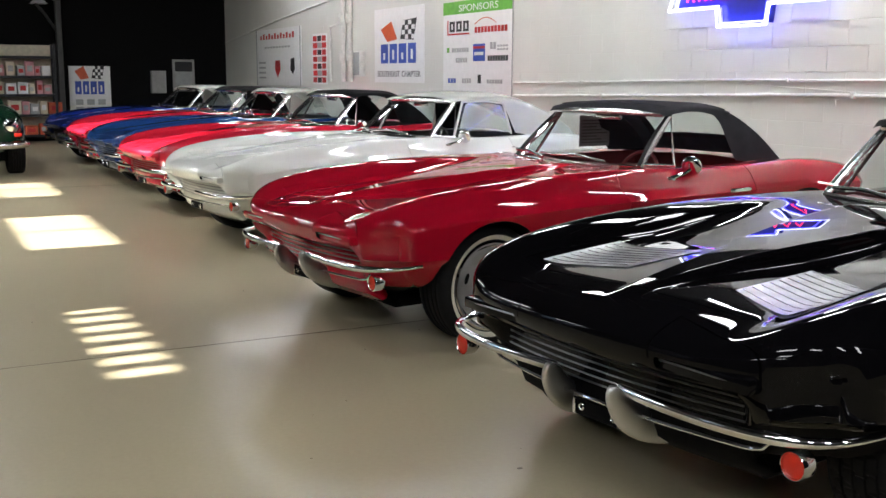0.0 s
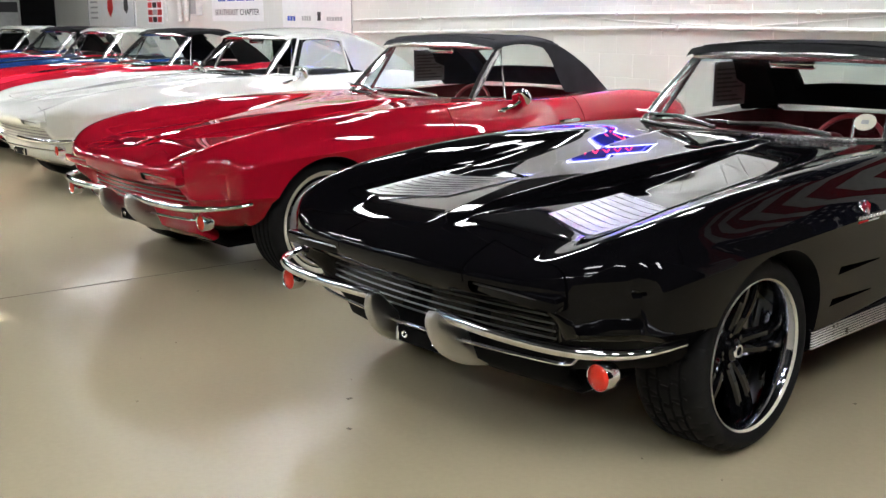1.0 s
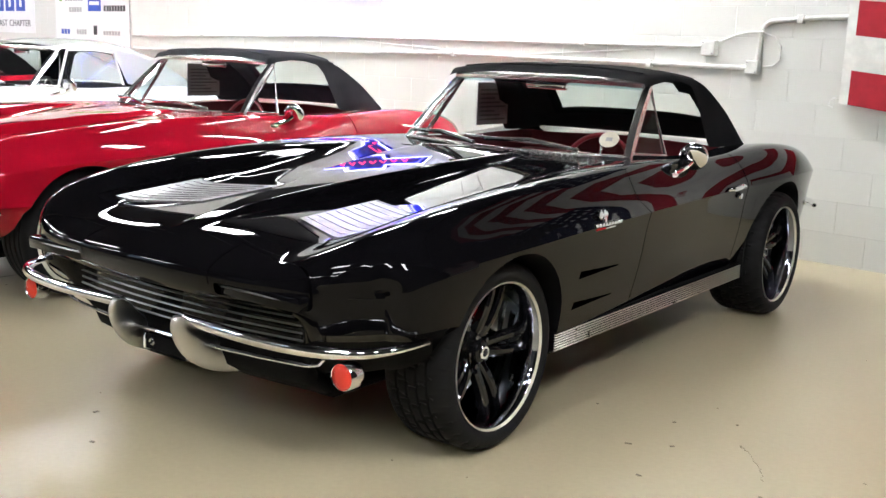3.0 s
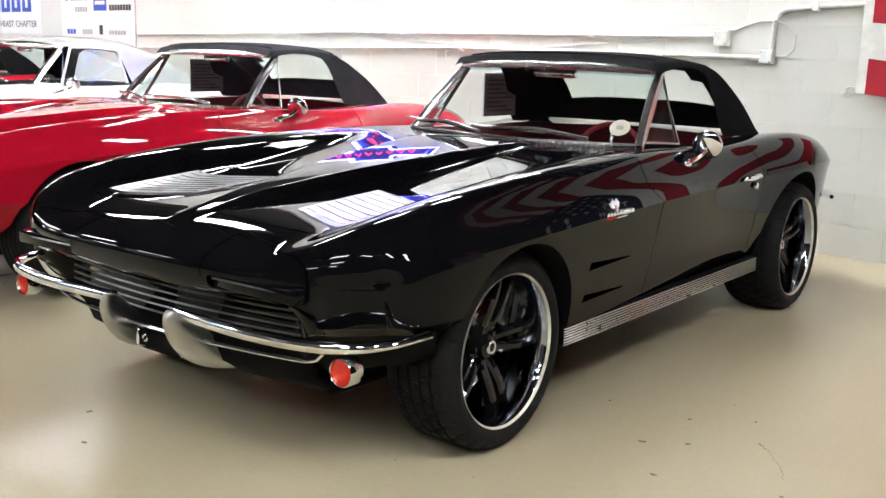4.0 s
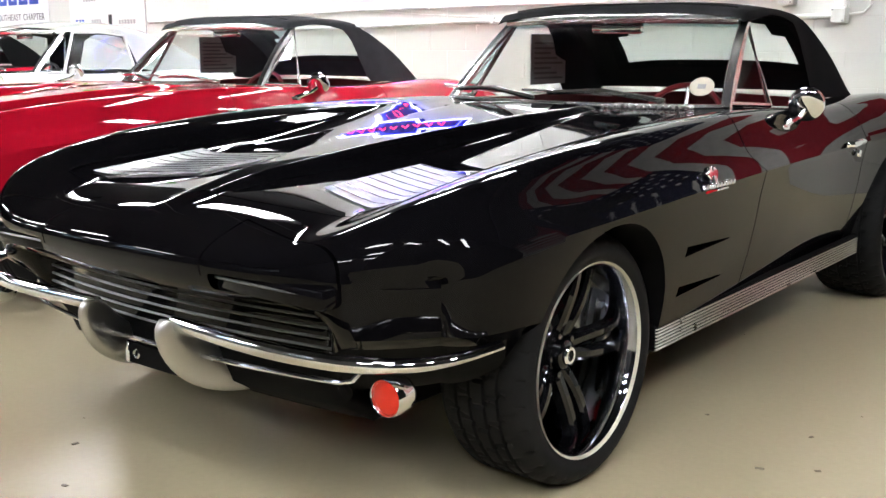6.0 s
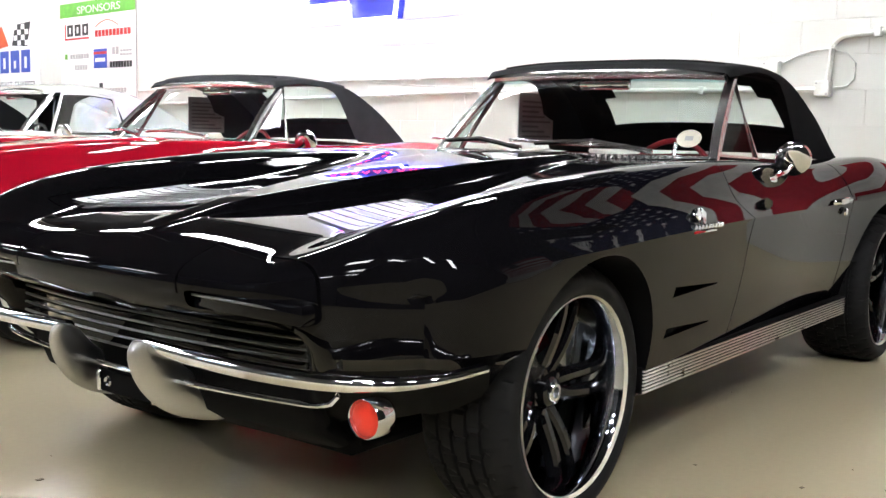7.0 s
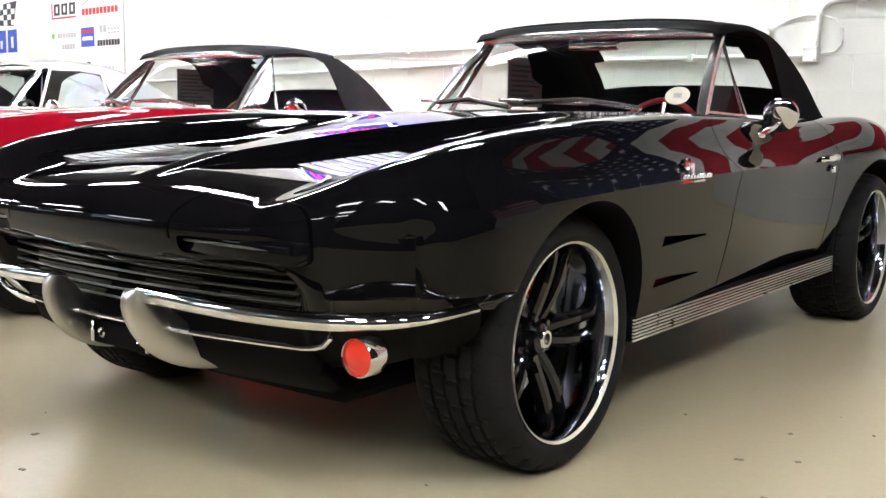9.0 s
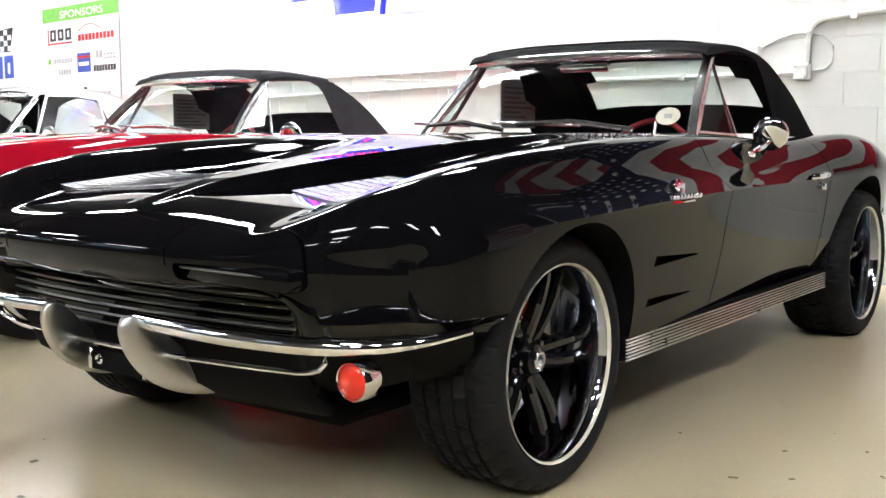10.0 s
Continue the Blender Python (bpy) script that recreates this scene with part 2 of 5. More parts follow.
structure("floor", box((WEST_X - 0.2, SOUTH_Y - 0.2, -0.2), (EAST_X + 0.2, 0.2, 0.0)), FLOOR, "sealed tan concrete showroom floor", "floor")
WALL_NORTH = structure("wall_north", box((WEST_X - 0.2, 0.005, 0.0), (EAST_X + 0.2, 0.2, HIGH)), WALL_WHITE, "white painted concrete block wall behind the cars", "wall")
structure("wall_west", box((WEST_X - 0.2, SOUTH_Y, 0.0), (WEST_X, 0.0, HIGH)), DARK_WALL, "black painted end wall", "wall")
structure("wall_east", box((EAST_X, SOUTH_Y, 0.0), (EAST_X + 0.2, 0.0, HIGH)), DARK_WALL, "plain black end wall", "wall")
structure("ceiling", box((WEST_X - 0.2, SOUTH_Y - 0.2, HIGH), (EAST_X + 0.2, 0.2, HIGH + 0.2)), DARK_CEILING, "dark showroom ceiling", "ceiling")

# the unseen south wall: high windows added, one for each sun patch
SUN_RISE = math.tan(radians(24))


def opening(x0, x1, y0, y1, z=0.0):
    """The window through which the sun reaches that stretch of the floor, or of a hood at height z."""
    return (x0, x1, z + (y0 - SOUTH_Y) * SUN_RISE, z + (y1 - SOUTH_Y) * SUN_RISE + 0.2 * SUN_RISE)


OPENINGS = [opening(-8.25, -6.15, -5.82, -5.12), opening(-11.75, -10.05, -5.68, -5.05), opening(-3.80, -2.10, -5.88, -5.60), opening(-8.75, -7.7, -4.8, -3.6, 0.7), opening(-13.0, -12.0, -4.75, -3.6, 0.7)]


def walled(openings):
    """Upright strips and pieces of wall round the openings."""
    bm = bmesh.new()
    xs = sorted({WEST_X - 0.2, EAST_X + 0.2, *[o[0] for o in openings], *[o[1] for o in openings]})
    for a, b in zip(xs, xs[1:]):
        holes = sorted((o[2], o[3]) for o in openings if o[0] <= a and o[1] >= b)
        z = 0.0
        for lo, hi in holes + [(HIGH, HIGH)]:
            if lo > z:
                add_box(bm, (a, SOUTH_Y - 0.2, z), (b, SOUTH_Y, lo))
            z = hi
    bmesh.ops.remove_doubles(bm, verts=bm.verts, dist=1e-5)
    return bm


structure("wall_south", walled(OPENINGS), GREY_WALL, "unseen dark grey wall with openings placed for the sun patches", "wall")
FRAME = plain("grey_window_frame", (0.25, 0.25, 0.25), 0.5)
for k, (x0, x1, z0, z1) in enumerate(OPENINGS):
    w = tagged(new("window_%d" % (k + 1)), "unseen high window added to shape a sun patch", "window", "", "structure")
    w.matrix_basis = HALL @ pose((x0 + x1) / 2, SOUTH_Y, z0)
    hw, h = (x1 - x0) / 2, z1 - z0
    part("window_frame", box((-hw, -0.12, 0), (-hw + 0.03, -0.06, h)), FRAME, w)
    part("window_frame", box((hw - 0.03, -0.12, 0), (hw, -0.06, h)), FRAME, w)
    part("mullion", box((-0.02, -0.12, 0), (0.02, -0.06, h)), FRAME, w)
    # slats added to split this opening's sun patch into stripes
    if k == 2:
        for j in range(8):
            part("slat", box((-hw + 0.12 + 0.24 * j, -0.115, 0.0), (-hw + 0.23 + 0.24 * j, -0.105, h)), FRAME, w)

TUBE_LIGHT = emitter("fluorescent_tube", (0.95, 0.97, 1.0), 12.5)
PANEL_LIGHT = emitter("lamp_diffuser", (0.95, 0.97, 1.0), 6.4)
FIXTURE = plain("white_fixture_enamel", (0.7, 0.7, 0.7), 0.4)
LAMP_Z = 3.9


def ceiling_light():
    t = thing("ceiling_light", pose(0, 0, LAMP_Z), "white fluorescent panel fixture hung below the ceiling", "lamp", "ceiling lights")
    part("housing", box((-0.62, -0.16, 0.03), (0.62, 0.16, 0.09), 0.01), FIXTURE, t)
    part("diffuser", box((-0.59, -0.14, 0.004), (0.59, 0.14, 0.029), 0.006), PANEL_LIGHT, t, "lit white diffuser")
    for dx in (-0.4, 0.4):
        part("hanger", tube([(dx, 0, 0.09), (dx, 0, HIGH - LAMP_Z)], 0.004, 5), FIXTURE, t)
    return t


LAMP = ceiling_light()
LAMP_SPOTS = [(-17.8 + 2.4 * i, y) for i in range(1, 9) for y in (-1.35, -6.9, -10.2) if not (y < -6 and 6 <= i <= 7) and not (y == -1.35 and i == 8)] + [(3.8, -6.9), (3.8, -10.2), (2.9, -8.6), (4.1, -3.4), (4.1, -5.0)]
LAMP.matrix_basis = HALL @ pose(*LAMP_SPOTS[0], LAMP_Z)
for p in LAMP_SPOTS[1:]:
    copy_thing(LAMP, HALL @ pose(*p, LAMP_Z))

# above the painted blocks the wall is clad in dark sheet
structure("wall_cladding", box((WEST_X, -0.05, 3.04), (EAST_X, 0.0, HIGH)), DARK_CEILING, "dark sheet cladding above the white blocks", "wall")


def wall_light(x):
    """A slim strip fixture on brackets along the foot of the dark cladding."""
    t = thing("wall_light", HALL @ pose(x, -0.052, 3.16), "slim white fluorescent strip along the wall top", "lamp", "wall lights")
    part("housing", box((-0.62, -0.44, 0.02), (0.62, -0.34, 0.06), 0.006), FIXTURE, t)
    part("tube", tube([(-0.59, -0.39, 0.004), (0.59, -0.39, 0.004)], 0.015, 10), TUBE_LIGHT, t, "lit fluorescent tube")
    for dx in (-0.4, 0.4):
        part("bracket", box((dx - 0.015, -0.36, 0.061), (dx + 0.015, 0.0, 0.085)), FIXTURE, t)
    return t


for k in range(3):
    wall_light(-3.9 + 1.27 * k)

# ---- the sports car: x to its left side, y towards its tail from the front axle, z up ----
# stations along the body: y, half width at the crease, heights of crease, wing ridge, hood valley and middle
STATIONS = [
    (-0.775, 0.775, 0.605, 0.609, 0.609, 0.611), (-0.766, 0.788, 0.612, 0.634, 0.626, 0.630), (-0.742, 0.800, 0.619, 0.663, 0.642, 0.648),
    (-0.69, 0.822, 0.627, 0.696, 0.660, 0.669), (-0.58, 0.846, 0.638, 0.738, 0.685, 0.696), (-0.48, 0.858, 0.646, 0.762, 0.702, 0.713), (-0.33, 0.868, 0.655, 0.788, 0.722, 0.734),
    (0.0, 0.880, 0.670, 0.824, 0.764, 0.776), (0.40, 0.878, 0.683, 0.848, 0.806, 0.817), (0.84, 0.864, 0.690, 0.856, 0.838, 0.847), (1.30, 0.845, 0.692, 0.850, 0.850, 0.857),
    (1.80, 0.830, 0.694, 0.836, 0.838, 0.845), (2.12, 0.842, 0.705, 0.848, 0.836, 0.846), (2.50, 0.866, 0.715, 0.860, 0.836, 0.850),
    (2.85, 0.835, 0.708, 0.834, 0.816, 0.828), (3.12, 0.780, 0.690, 0.792, 0.780, 0.790), (3.36, 0.70, 0.668, 0.730, 0.725, 0.730),
    (3.48, 0.63, 0.645, 0.672, 0.670, 0.672), (3.52, 0.60, 0.61, 0.612, 0.612, 0.612),
]
_run = [0.0]
for _a, _b in zip(STATIONS, STATIONS[1:]):
    _run.append(_run[-1] + math.hypot(_b[0] - _a[0], _b[3] - _a[3]))
BODY = [curve_through(_run, [s[k] for s in STATIONS]) for k in range(6)]
RUN = _run[-1]
WHEEL_Z, TYRE_R, FRONT, AXLE = 0.312, 0.312, 0.0, 2.489


def flank():
    """Fall of the wing's outer side from its ridge (0) to the crease (1): round, steep, then flaring."""
    ss = np.linspace(0, 1, 81)
    g = np.array([0.62 * ease(0.0, 0.32, v) + 1.0 * math.exp(-((v - 0.42) / 0.19) ** 2) for v in ss])
    fall = np.concatenate([[0.0], np.cumsum((g[1:] + g[:-1]) / 2)])
    return curve_through(ss[::4], (fall / fall[-1])[::4])


FLANK = flank()


def spine_width(y):
    return 0.03 + 0.20 * ease(-0.55, 1.0, y)


def column(q, t):
    """Moves the mesh's columns so that two of them follow the edge of the hood's raised middle."""
    y, xc = BODY[0](q * RUN), BODY[1](q * RUN)
    w = spine_width(y)
    return float(np.interp(t, (0.0, 0.16, 0.26, 0.58, 1.0), (0.0, w / xc, (w + 0.030) / xc, 0.58, 1.0)))


def skin(q, t, spine=True):
    """A point of the upper body: q runs from nose to tail (0 to 1), t from the middle to the crease."""
    y, xc, zc, zp, zv, zm = (c(q * RUN) for c in BODY)
    kb, kc = 0.54, 0.83
    if t <= kb:
        s = t / kb
        w = s * s * (3 - 2 * s)
        z = zm * (1 - w) + zv * w
    elif t <= kc:
        s = (t - kb) / (kc - kb)
        w = s * s * (3 - 2 * s)
        z = zv * (1 - w) + zp * w
    else:
        s = (t - kc) / (1 - kc)
        flare = (1 - ease(1.2, 2.1, y)) * ease(-0.70, -0.05, y)
        z = zp - (zp - zc) * (flare * FLANK(s) + (1 - flare) * (0.55 * s * s + 0.45 * s ** 3))
    x = t * xc
    if spine and -0.66 < y < 1.12:
        # the raised middle of the hood widens from a point towards the screen
        w = spine_width(y)
        h = 0.017 * ease(-0.64, -0.30, y) * (1 - ease(0.85, 1.12, y))
        z += h * (1 - ease(w, w + 0.030, abs(x)))
        # on each side of it a flatter sunken field that starts at a crease
        deep = 0.064 * max(0.0, min(y + 0.50, 0.62)) * (1 - ease(0.15, 1.0, y))
        z -= deep * ease(w, w + 0.030, abs(x)) * (1 - ease(0.635, 0.70, t))
    sweep = (0.075 * t * t + 0.15 * t ** 8) * max(0.0, 1 - (y + 0.775) / 0.62) ** 2 - (0.22 * t ** 3) * max(0.0, 1 - (1 - q) / 0.16) ** 2
    return Vector((x, y + sweep, z))


def body_shell():
    nq, nt = 210, 62
    qs = [i / nq for i in range(nq + 1)]
    qs = [q - 0.045 * math.sin(2 * math.pi * q) / math.pi for q in qs]
    ts = [i / nt for i in range(nt + 1)]
    bm = bmesh.new()
    top = [[skin(q, column(q, t)) for t in ts] for q in qs]
    add_grid(bm, top)
    # the skirt below the crease runs from the middle of the nose, along the side, to the middle of the tail
    line = [(top[0][j], "f", ts[j]) for j in range(nt + 1)] + [(top[i][nt], "s", qs[i]) for i in range(1, nq + 1)] + [(top[nq][j], "r", ts[j]) for j in range(nt - 1, -1, -1)]
    side = [(0, None), (0.003, -0.012), (0.014, -0.07), (0.026, 0.53), (0.042, 0.44), (0.060, 0.36), (0.076, 0.29), (0.095, 0.245), (0.14, 0.225)]
    front = [(0, None), (0.002, -0.016), (0.012, 0.563), (0.032, 0.540), (0.145, 0.530), (0.150, 0.395), (0.150, 0.352), (0.175, 0.290), (0.26, 0.235)]
    rear = [(0, None), (0.004, -0.02), (0.012, 0.54), (0.018, 0.49), (0.024, 0.42), (0.032, 0.36), (0.042, 0.31), (0.055, 0.26), (0.08, 0.225)]
    corner = [(0, None), (-0.003, -0.014), (0.000, -0.05), (0.008, 0.53), (0.016, 0.485), (0.075, 0.450), (0.130, 0.375), (0.24, 0.315), (0.36, 0.270)]
    rows = []
    for i, (p, kind, v) in enumerate(line):
        if kind == "f":
            wf, wr, wc = 1 - ease(0.62, 0.86, v), 0.0, ease(0.62, 0.86, v)
        elif kind == "s":
            wf, wr, wc = 0.0, ease(0.90, 1.0, v), 1 - ease(-0.40, -0.02, p.y)
        else:
            wf, wr, wc = 0.0, ease(0.0, 1.0, 1.0), 0.0
        ws = 1 - wf - wr - wc
        inward = Vector((-0.62 * wc - ws - 0.75 * wr * (ease(0.45, 1.0, v) if kind == "r" else 1.0), wf + 0.78 * wc - wr * (0.6 if kind == "s" else 1.0), 0))
        inward.normalize()
        row = []
        for s, f, r, c in zip(side, front, rear, corner):
            def level(e):
                return p.z if e[1] is None else (p.z + e[1] if e[1] < 0 else e[1])
            ins = s[0] * ws + f[0] * wf + r[0] * wr + c[0] * wc
            z = level(s) * ws + level(f) * wf + level(r) * wr + level(c) * wc
            q = p + inward * ins
            q.x = max(q.x, 0.0) if 0 < i < len(line) - 1 else 0.0
            row.append(Vector((q.x, q.y, min(z, p.z))))
        rows.append(row)
    vv = add_grid(bm, rows)
    mirrored(bm)
    bm.verts.ensure_lookup_table()
    hole = [e for e in bm.edges if len(e.link_faces) == 1]
    bmesh.ops.holes_fill(bm, edges=hole, sides=0)
    bmesh.ops.recalc_face_normals(bm, faces=bm.faces)
    return bm


def cut(me, cutters):
    """Takes the cutters' volumes out of a mesh."""
    ob = new("body_blank", me)
    tmp = [ob]
    for bm in cutters:
        cm = bpy.data.meshes.new("cutter")
        bmesh.ops.recalc_face_normals(bm, faces=bm.faces)
        bm.to_mesh(cm)
        bm.free()
        co = new("cutter", cm)
        tmp.append(co)
        md = ob.modifiers.new("cut", "BOOLEAN")
        md.operation, md.solver, md.object = "DIFFERENCE", "EXACT", co
    dg = bpy.context.evaluated_depsgraph_get()
    dg.update()
    out = bpy.data.meshes.new_from_object(ob.evaluated_get(dg))
    for o in tmp:
        d = o.data
        bpy.data.objects.remove(o)
        if d is not me:
            bpy.data.meshes.remove(d)
    return out


def smooth_from(me, source):
    """Gives the cut body the normals of the uncut one, so that its reflections stay smooth."""
    from mathutils.bvhtree import BVHTree
    sv = [v.co.copy() for v in source.vertices]
    polys = [tuple(p.vertices) for p in source.polygons]
    tree = BVHTree.FromPolygons(sv, polys)
    corner = [[source.corner_normals[k].vector.copy() for k in p.loop_indices] for p in source.polygons]
    normals = [Vector(n.vector) for n in me.corner_normals]
    for p in me.polygons:
        c = p.center
        hit, n, idx, dist = tree.find_nearest(c)
        if dist > 0.0015 or n.dot(p.normal) < 0.8:
            continue
        for li in p.loop_indices:
            co = me.vertices[me.loops[li].vertex_index].co
            h2, n2, i2, d2 = tree.find_nearest(c.lerp(co, 0.98))
            if h2 is None or d2 > 0.004:
                continue
            ws, tot, acc = [], 0.0, Vector()
            for vi, cn in zip(polys[i2], corner[i2]):
                w = 1 / ((sv[vi] - h2).length + 1e-5) ** 2
                acc += cn * w
            if acc.length and acc.normalized().dot(p.normal) > 0.6:
                normals[li] = acc.normalized()
    me.normals_split_custom_set(normals)


def slab(pts, thick):
    """A thin plate through a line of points (x, y), standing upright between two heights, to cut a panel gap."""
    (a, b, z0, z1) = pts
    a, b = Vector((*a, 0)), Vector((*b, 0))
    n = (b - a).cross(Vector((0, 0, 1))).normalized() * thick / 2
    bm = bmesh.new()
    lo = [a + n, b + n, b - n, a - n]
    add_grid(bm, [[p + Vector((0, 0, z0)) for p in lo], [p + Vector((0, 0, z1)) for p in lo]], True)
    bmesh.ops.holes_fill(bm, edges=[e for e in bm.edges if len(e.link_faces) == 1], sides=0)
    return bm


def round_cutter(y, r, x0, x1, z=WHEEL_Z, seg=64):
    bm = lathe([(1e-4, x0), (r, x0), (r, x1), (1e-4, x1)], seg)
    bmesh.ops.transform(bm, matrix=Matrix.Translation((0, y, z)), verts=bm.verts)
    return bm


def plan_cutter(outline, z0, z1):
    bm = bmesh.new()
    add_grid(bm, [[Vector((*p, z0)) for p in outline], [Vector((*p, z1)) for p in outline]], True)
    bmesh.ops.holes_fill(bm, edges=[e for e in bm.edges if len(e.link_faces) == 1], sides=0)
    return bm


def cowl_y(x):
    return 1.085 + 0.14 * (x / 0.572) ** 2


def cockpit_outline():
    front = [(x, cowl_y(x) + 0.03) for x in np.linspace(-0.57, 0.57, 13)]
    back = [(0.60, 1.50), (0.605, 2.05), (0.56, 2.32), (0.40, 2.38), (-0.40, 2.38), (-0.56, 2.32), (-0.605, 2.05), (-0.60, 1.50)]
    return front + back


def build_body(scoops):
    bm = body_shell()
    blank = bpy.data.meshes.new("body")
    for f in bm.faces:
        f.smooth = True
    bm.to_mesh(blank)
    bm.free()
    blank.set_sharp_from_angle(angle=radians(38))
    cutters = []
    for s in (1, -1):
        for y, r in ((FRONT - 0.01, 0.342), (AXLE - 0.04, 0.375)):
            cutters.append(round_cutter(y, r, min(s * 0.44, s * 1.2), max(s * 0.44, s * 1.2)))
        # door gaps
        cutters.append(slab(((s * 0.62, 0.86), (s * 1.0, 0.93), 0.30, 1.0), 0.006))
        cutters.append(slab(((s * 0.66, 1.98), (s * 1.0, 1.98), 0.36, 1.0), 0.006))
        # hood and headlamp door gaps
        cutters.append(slab(((s * 0.575, -0.505), (s * 0.565, 1.06), 0.69, 1.0), 0.005))
        cutters.append(slab(((s * 0.31, -0.86), (s * 0.275, -0.605), 0.585, 0.8), 0.005))
        cutters.append(slab(((s * 0.655, -0.86), (s * 0.695, -0.708), 0.610, 0.8), 0.005))
        cutters.append(slab(((s * 0.273, -0.607), (s * 0.697, -0.710), 0.585, 0.8), 0.005))
        # the slot of the retracted headlamps under the lip
        cutters.append(box((min(s * 0.315, s * 0.64), -0.83, 0.556), (max(s * 0.315, s * 0.64), -0.60, 0.594), 0.012, 2))
        if scoops:
            # two slim vents behind the front wheel, with a point to the rear
            for z in (0.522, 0.410):
                v = bmesh.new()
                a = [(s * 0.80, 0.395, z - 0.014), (s * 0.80, 0.40, z + 0.014), (s * 0.80, 0.70, z - 0.004), (s * 0.80, 0.70, z - 0.008)]
                b = [(s * 0.95, p[1], p[2]) for p in a]
                add_grid(v, [a, b], True)
                bmesh.ops.holes_fill(v, edges=[e for e in v.edges if len(e.link_faces) == 1], sides=0)
                cutters.append(v)
    # front edge of the hood
    cutters.append(slab(((-0.571, -0.512), (0.571, -0.512), 0.655, 1.0), 0.004))
    cutters.append(plan_cutter(cockpit_outline(), 0.30, 1.3))
    me = cut(blank, cutters)
    me.materials.clear()
    for p in me.polygons:
        c = p.center
        inside = False
        if abs(c.x) < 0.615 and cowl_y(c.x) + 0.02 < c.y < 2.39 and 0.25 < c.z < 0.88 and (p.normal.z < 0.5 or c.z < 0.4):
            inside = abs(c.x) < 0.608 and (p.normal.z > 0.9 or c.z < 0.838)
        well = any(math.hypot(c.y - y, c.z - WHEEL_Z) < r for y, r in ((FRONT - 0.01, 0.345), (AXLE - 0.04, 0.378))) and abs(c.x) < 0.90 and (abs(p.normal.x) < 0.15 or abs(c.x) < 0.5)
        under = c.z < 0.24 or (p.normal.z < -0.9 and c.z < 0.5)
        chin = c.y < -0.25 and c.z < 0.425
        p.material_index = 2 if inside else 1 if (well or under) else 3 if chin else 0
    # sharp where cut, smooth elsewhere
    me.set_sharp_from_angle(angle=radians(38))
    smooth_from(me, blank)
    bpy.data.meshes.remove(blank)
    return me


def treaded(profile, R):
    """A tyre with slanted sipes across its tread."""
    seg = 240
    rows = []
    for r, x in list(profile) + [profile[0]]:
        ring = []
        for k in range(seg):
            a = 2 * math.pi * k / seg
            groove = r > R - 0.0105 and (k + int(round(abs(x) * 110))) % 8 == 0
            q = r - 0.007 if groove else r
            ring.append((x, q * math.cos(a), q * math.sin(a)))
        rows.append(ring)
    bm = grid(rows, True)
    bmesh.ops.remove_doubles(bm, verts=bm.verts, dist=1e-6)
    return bm


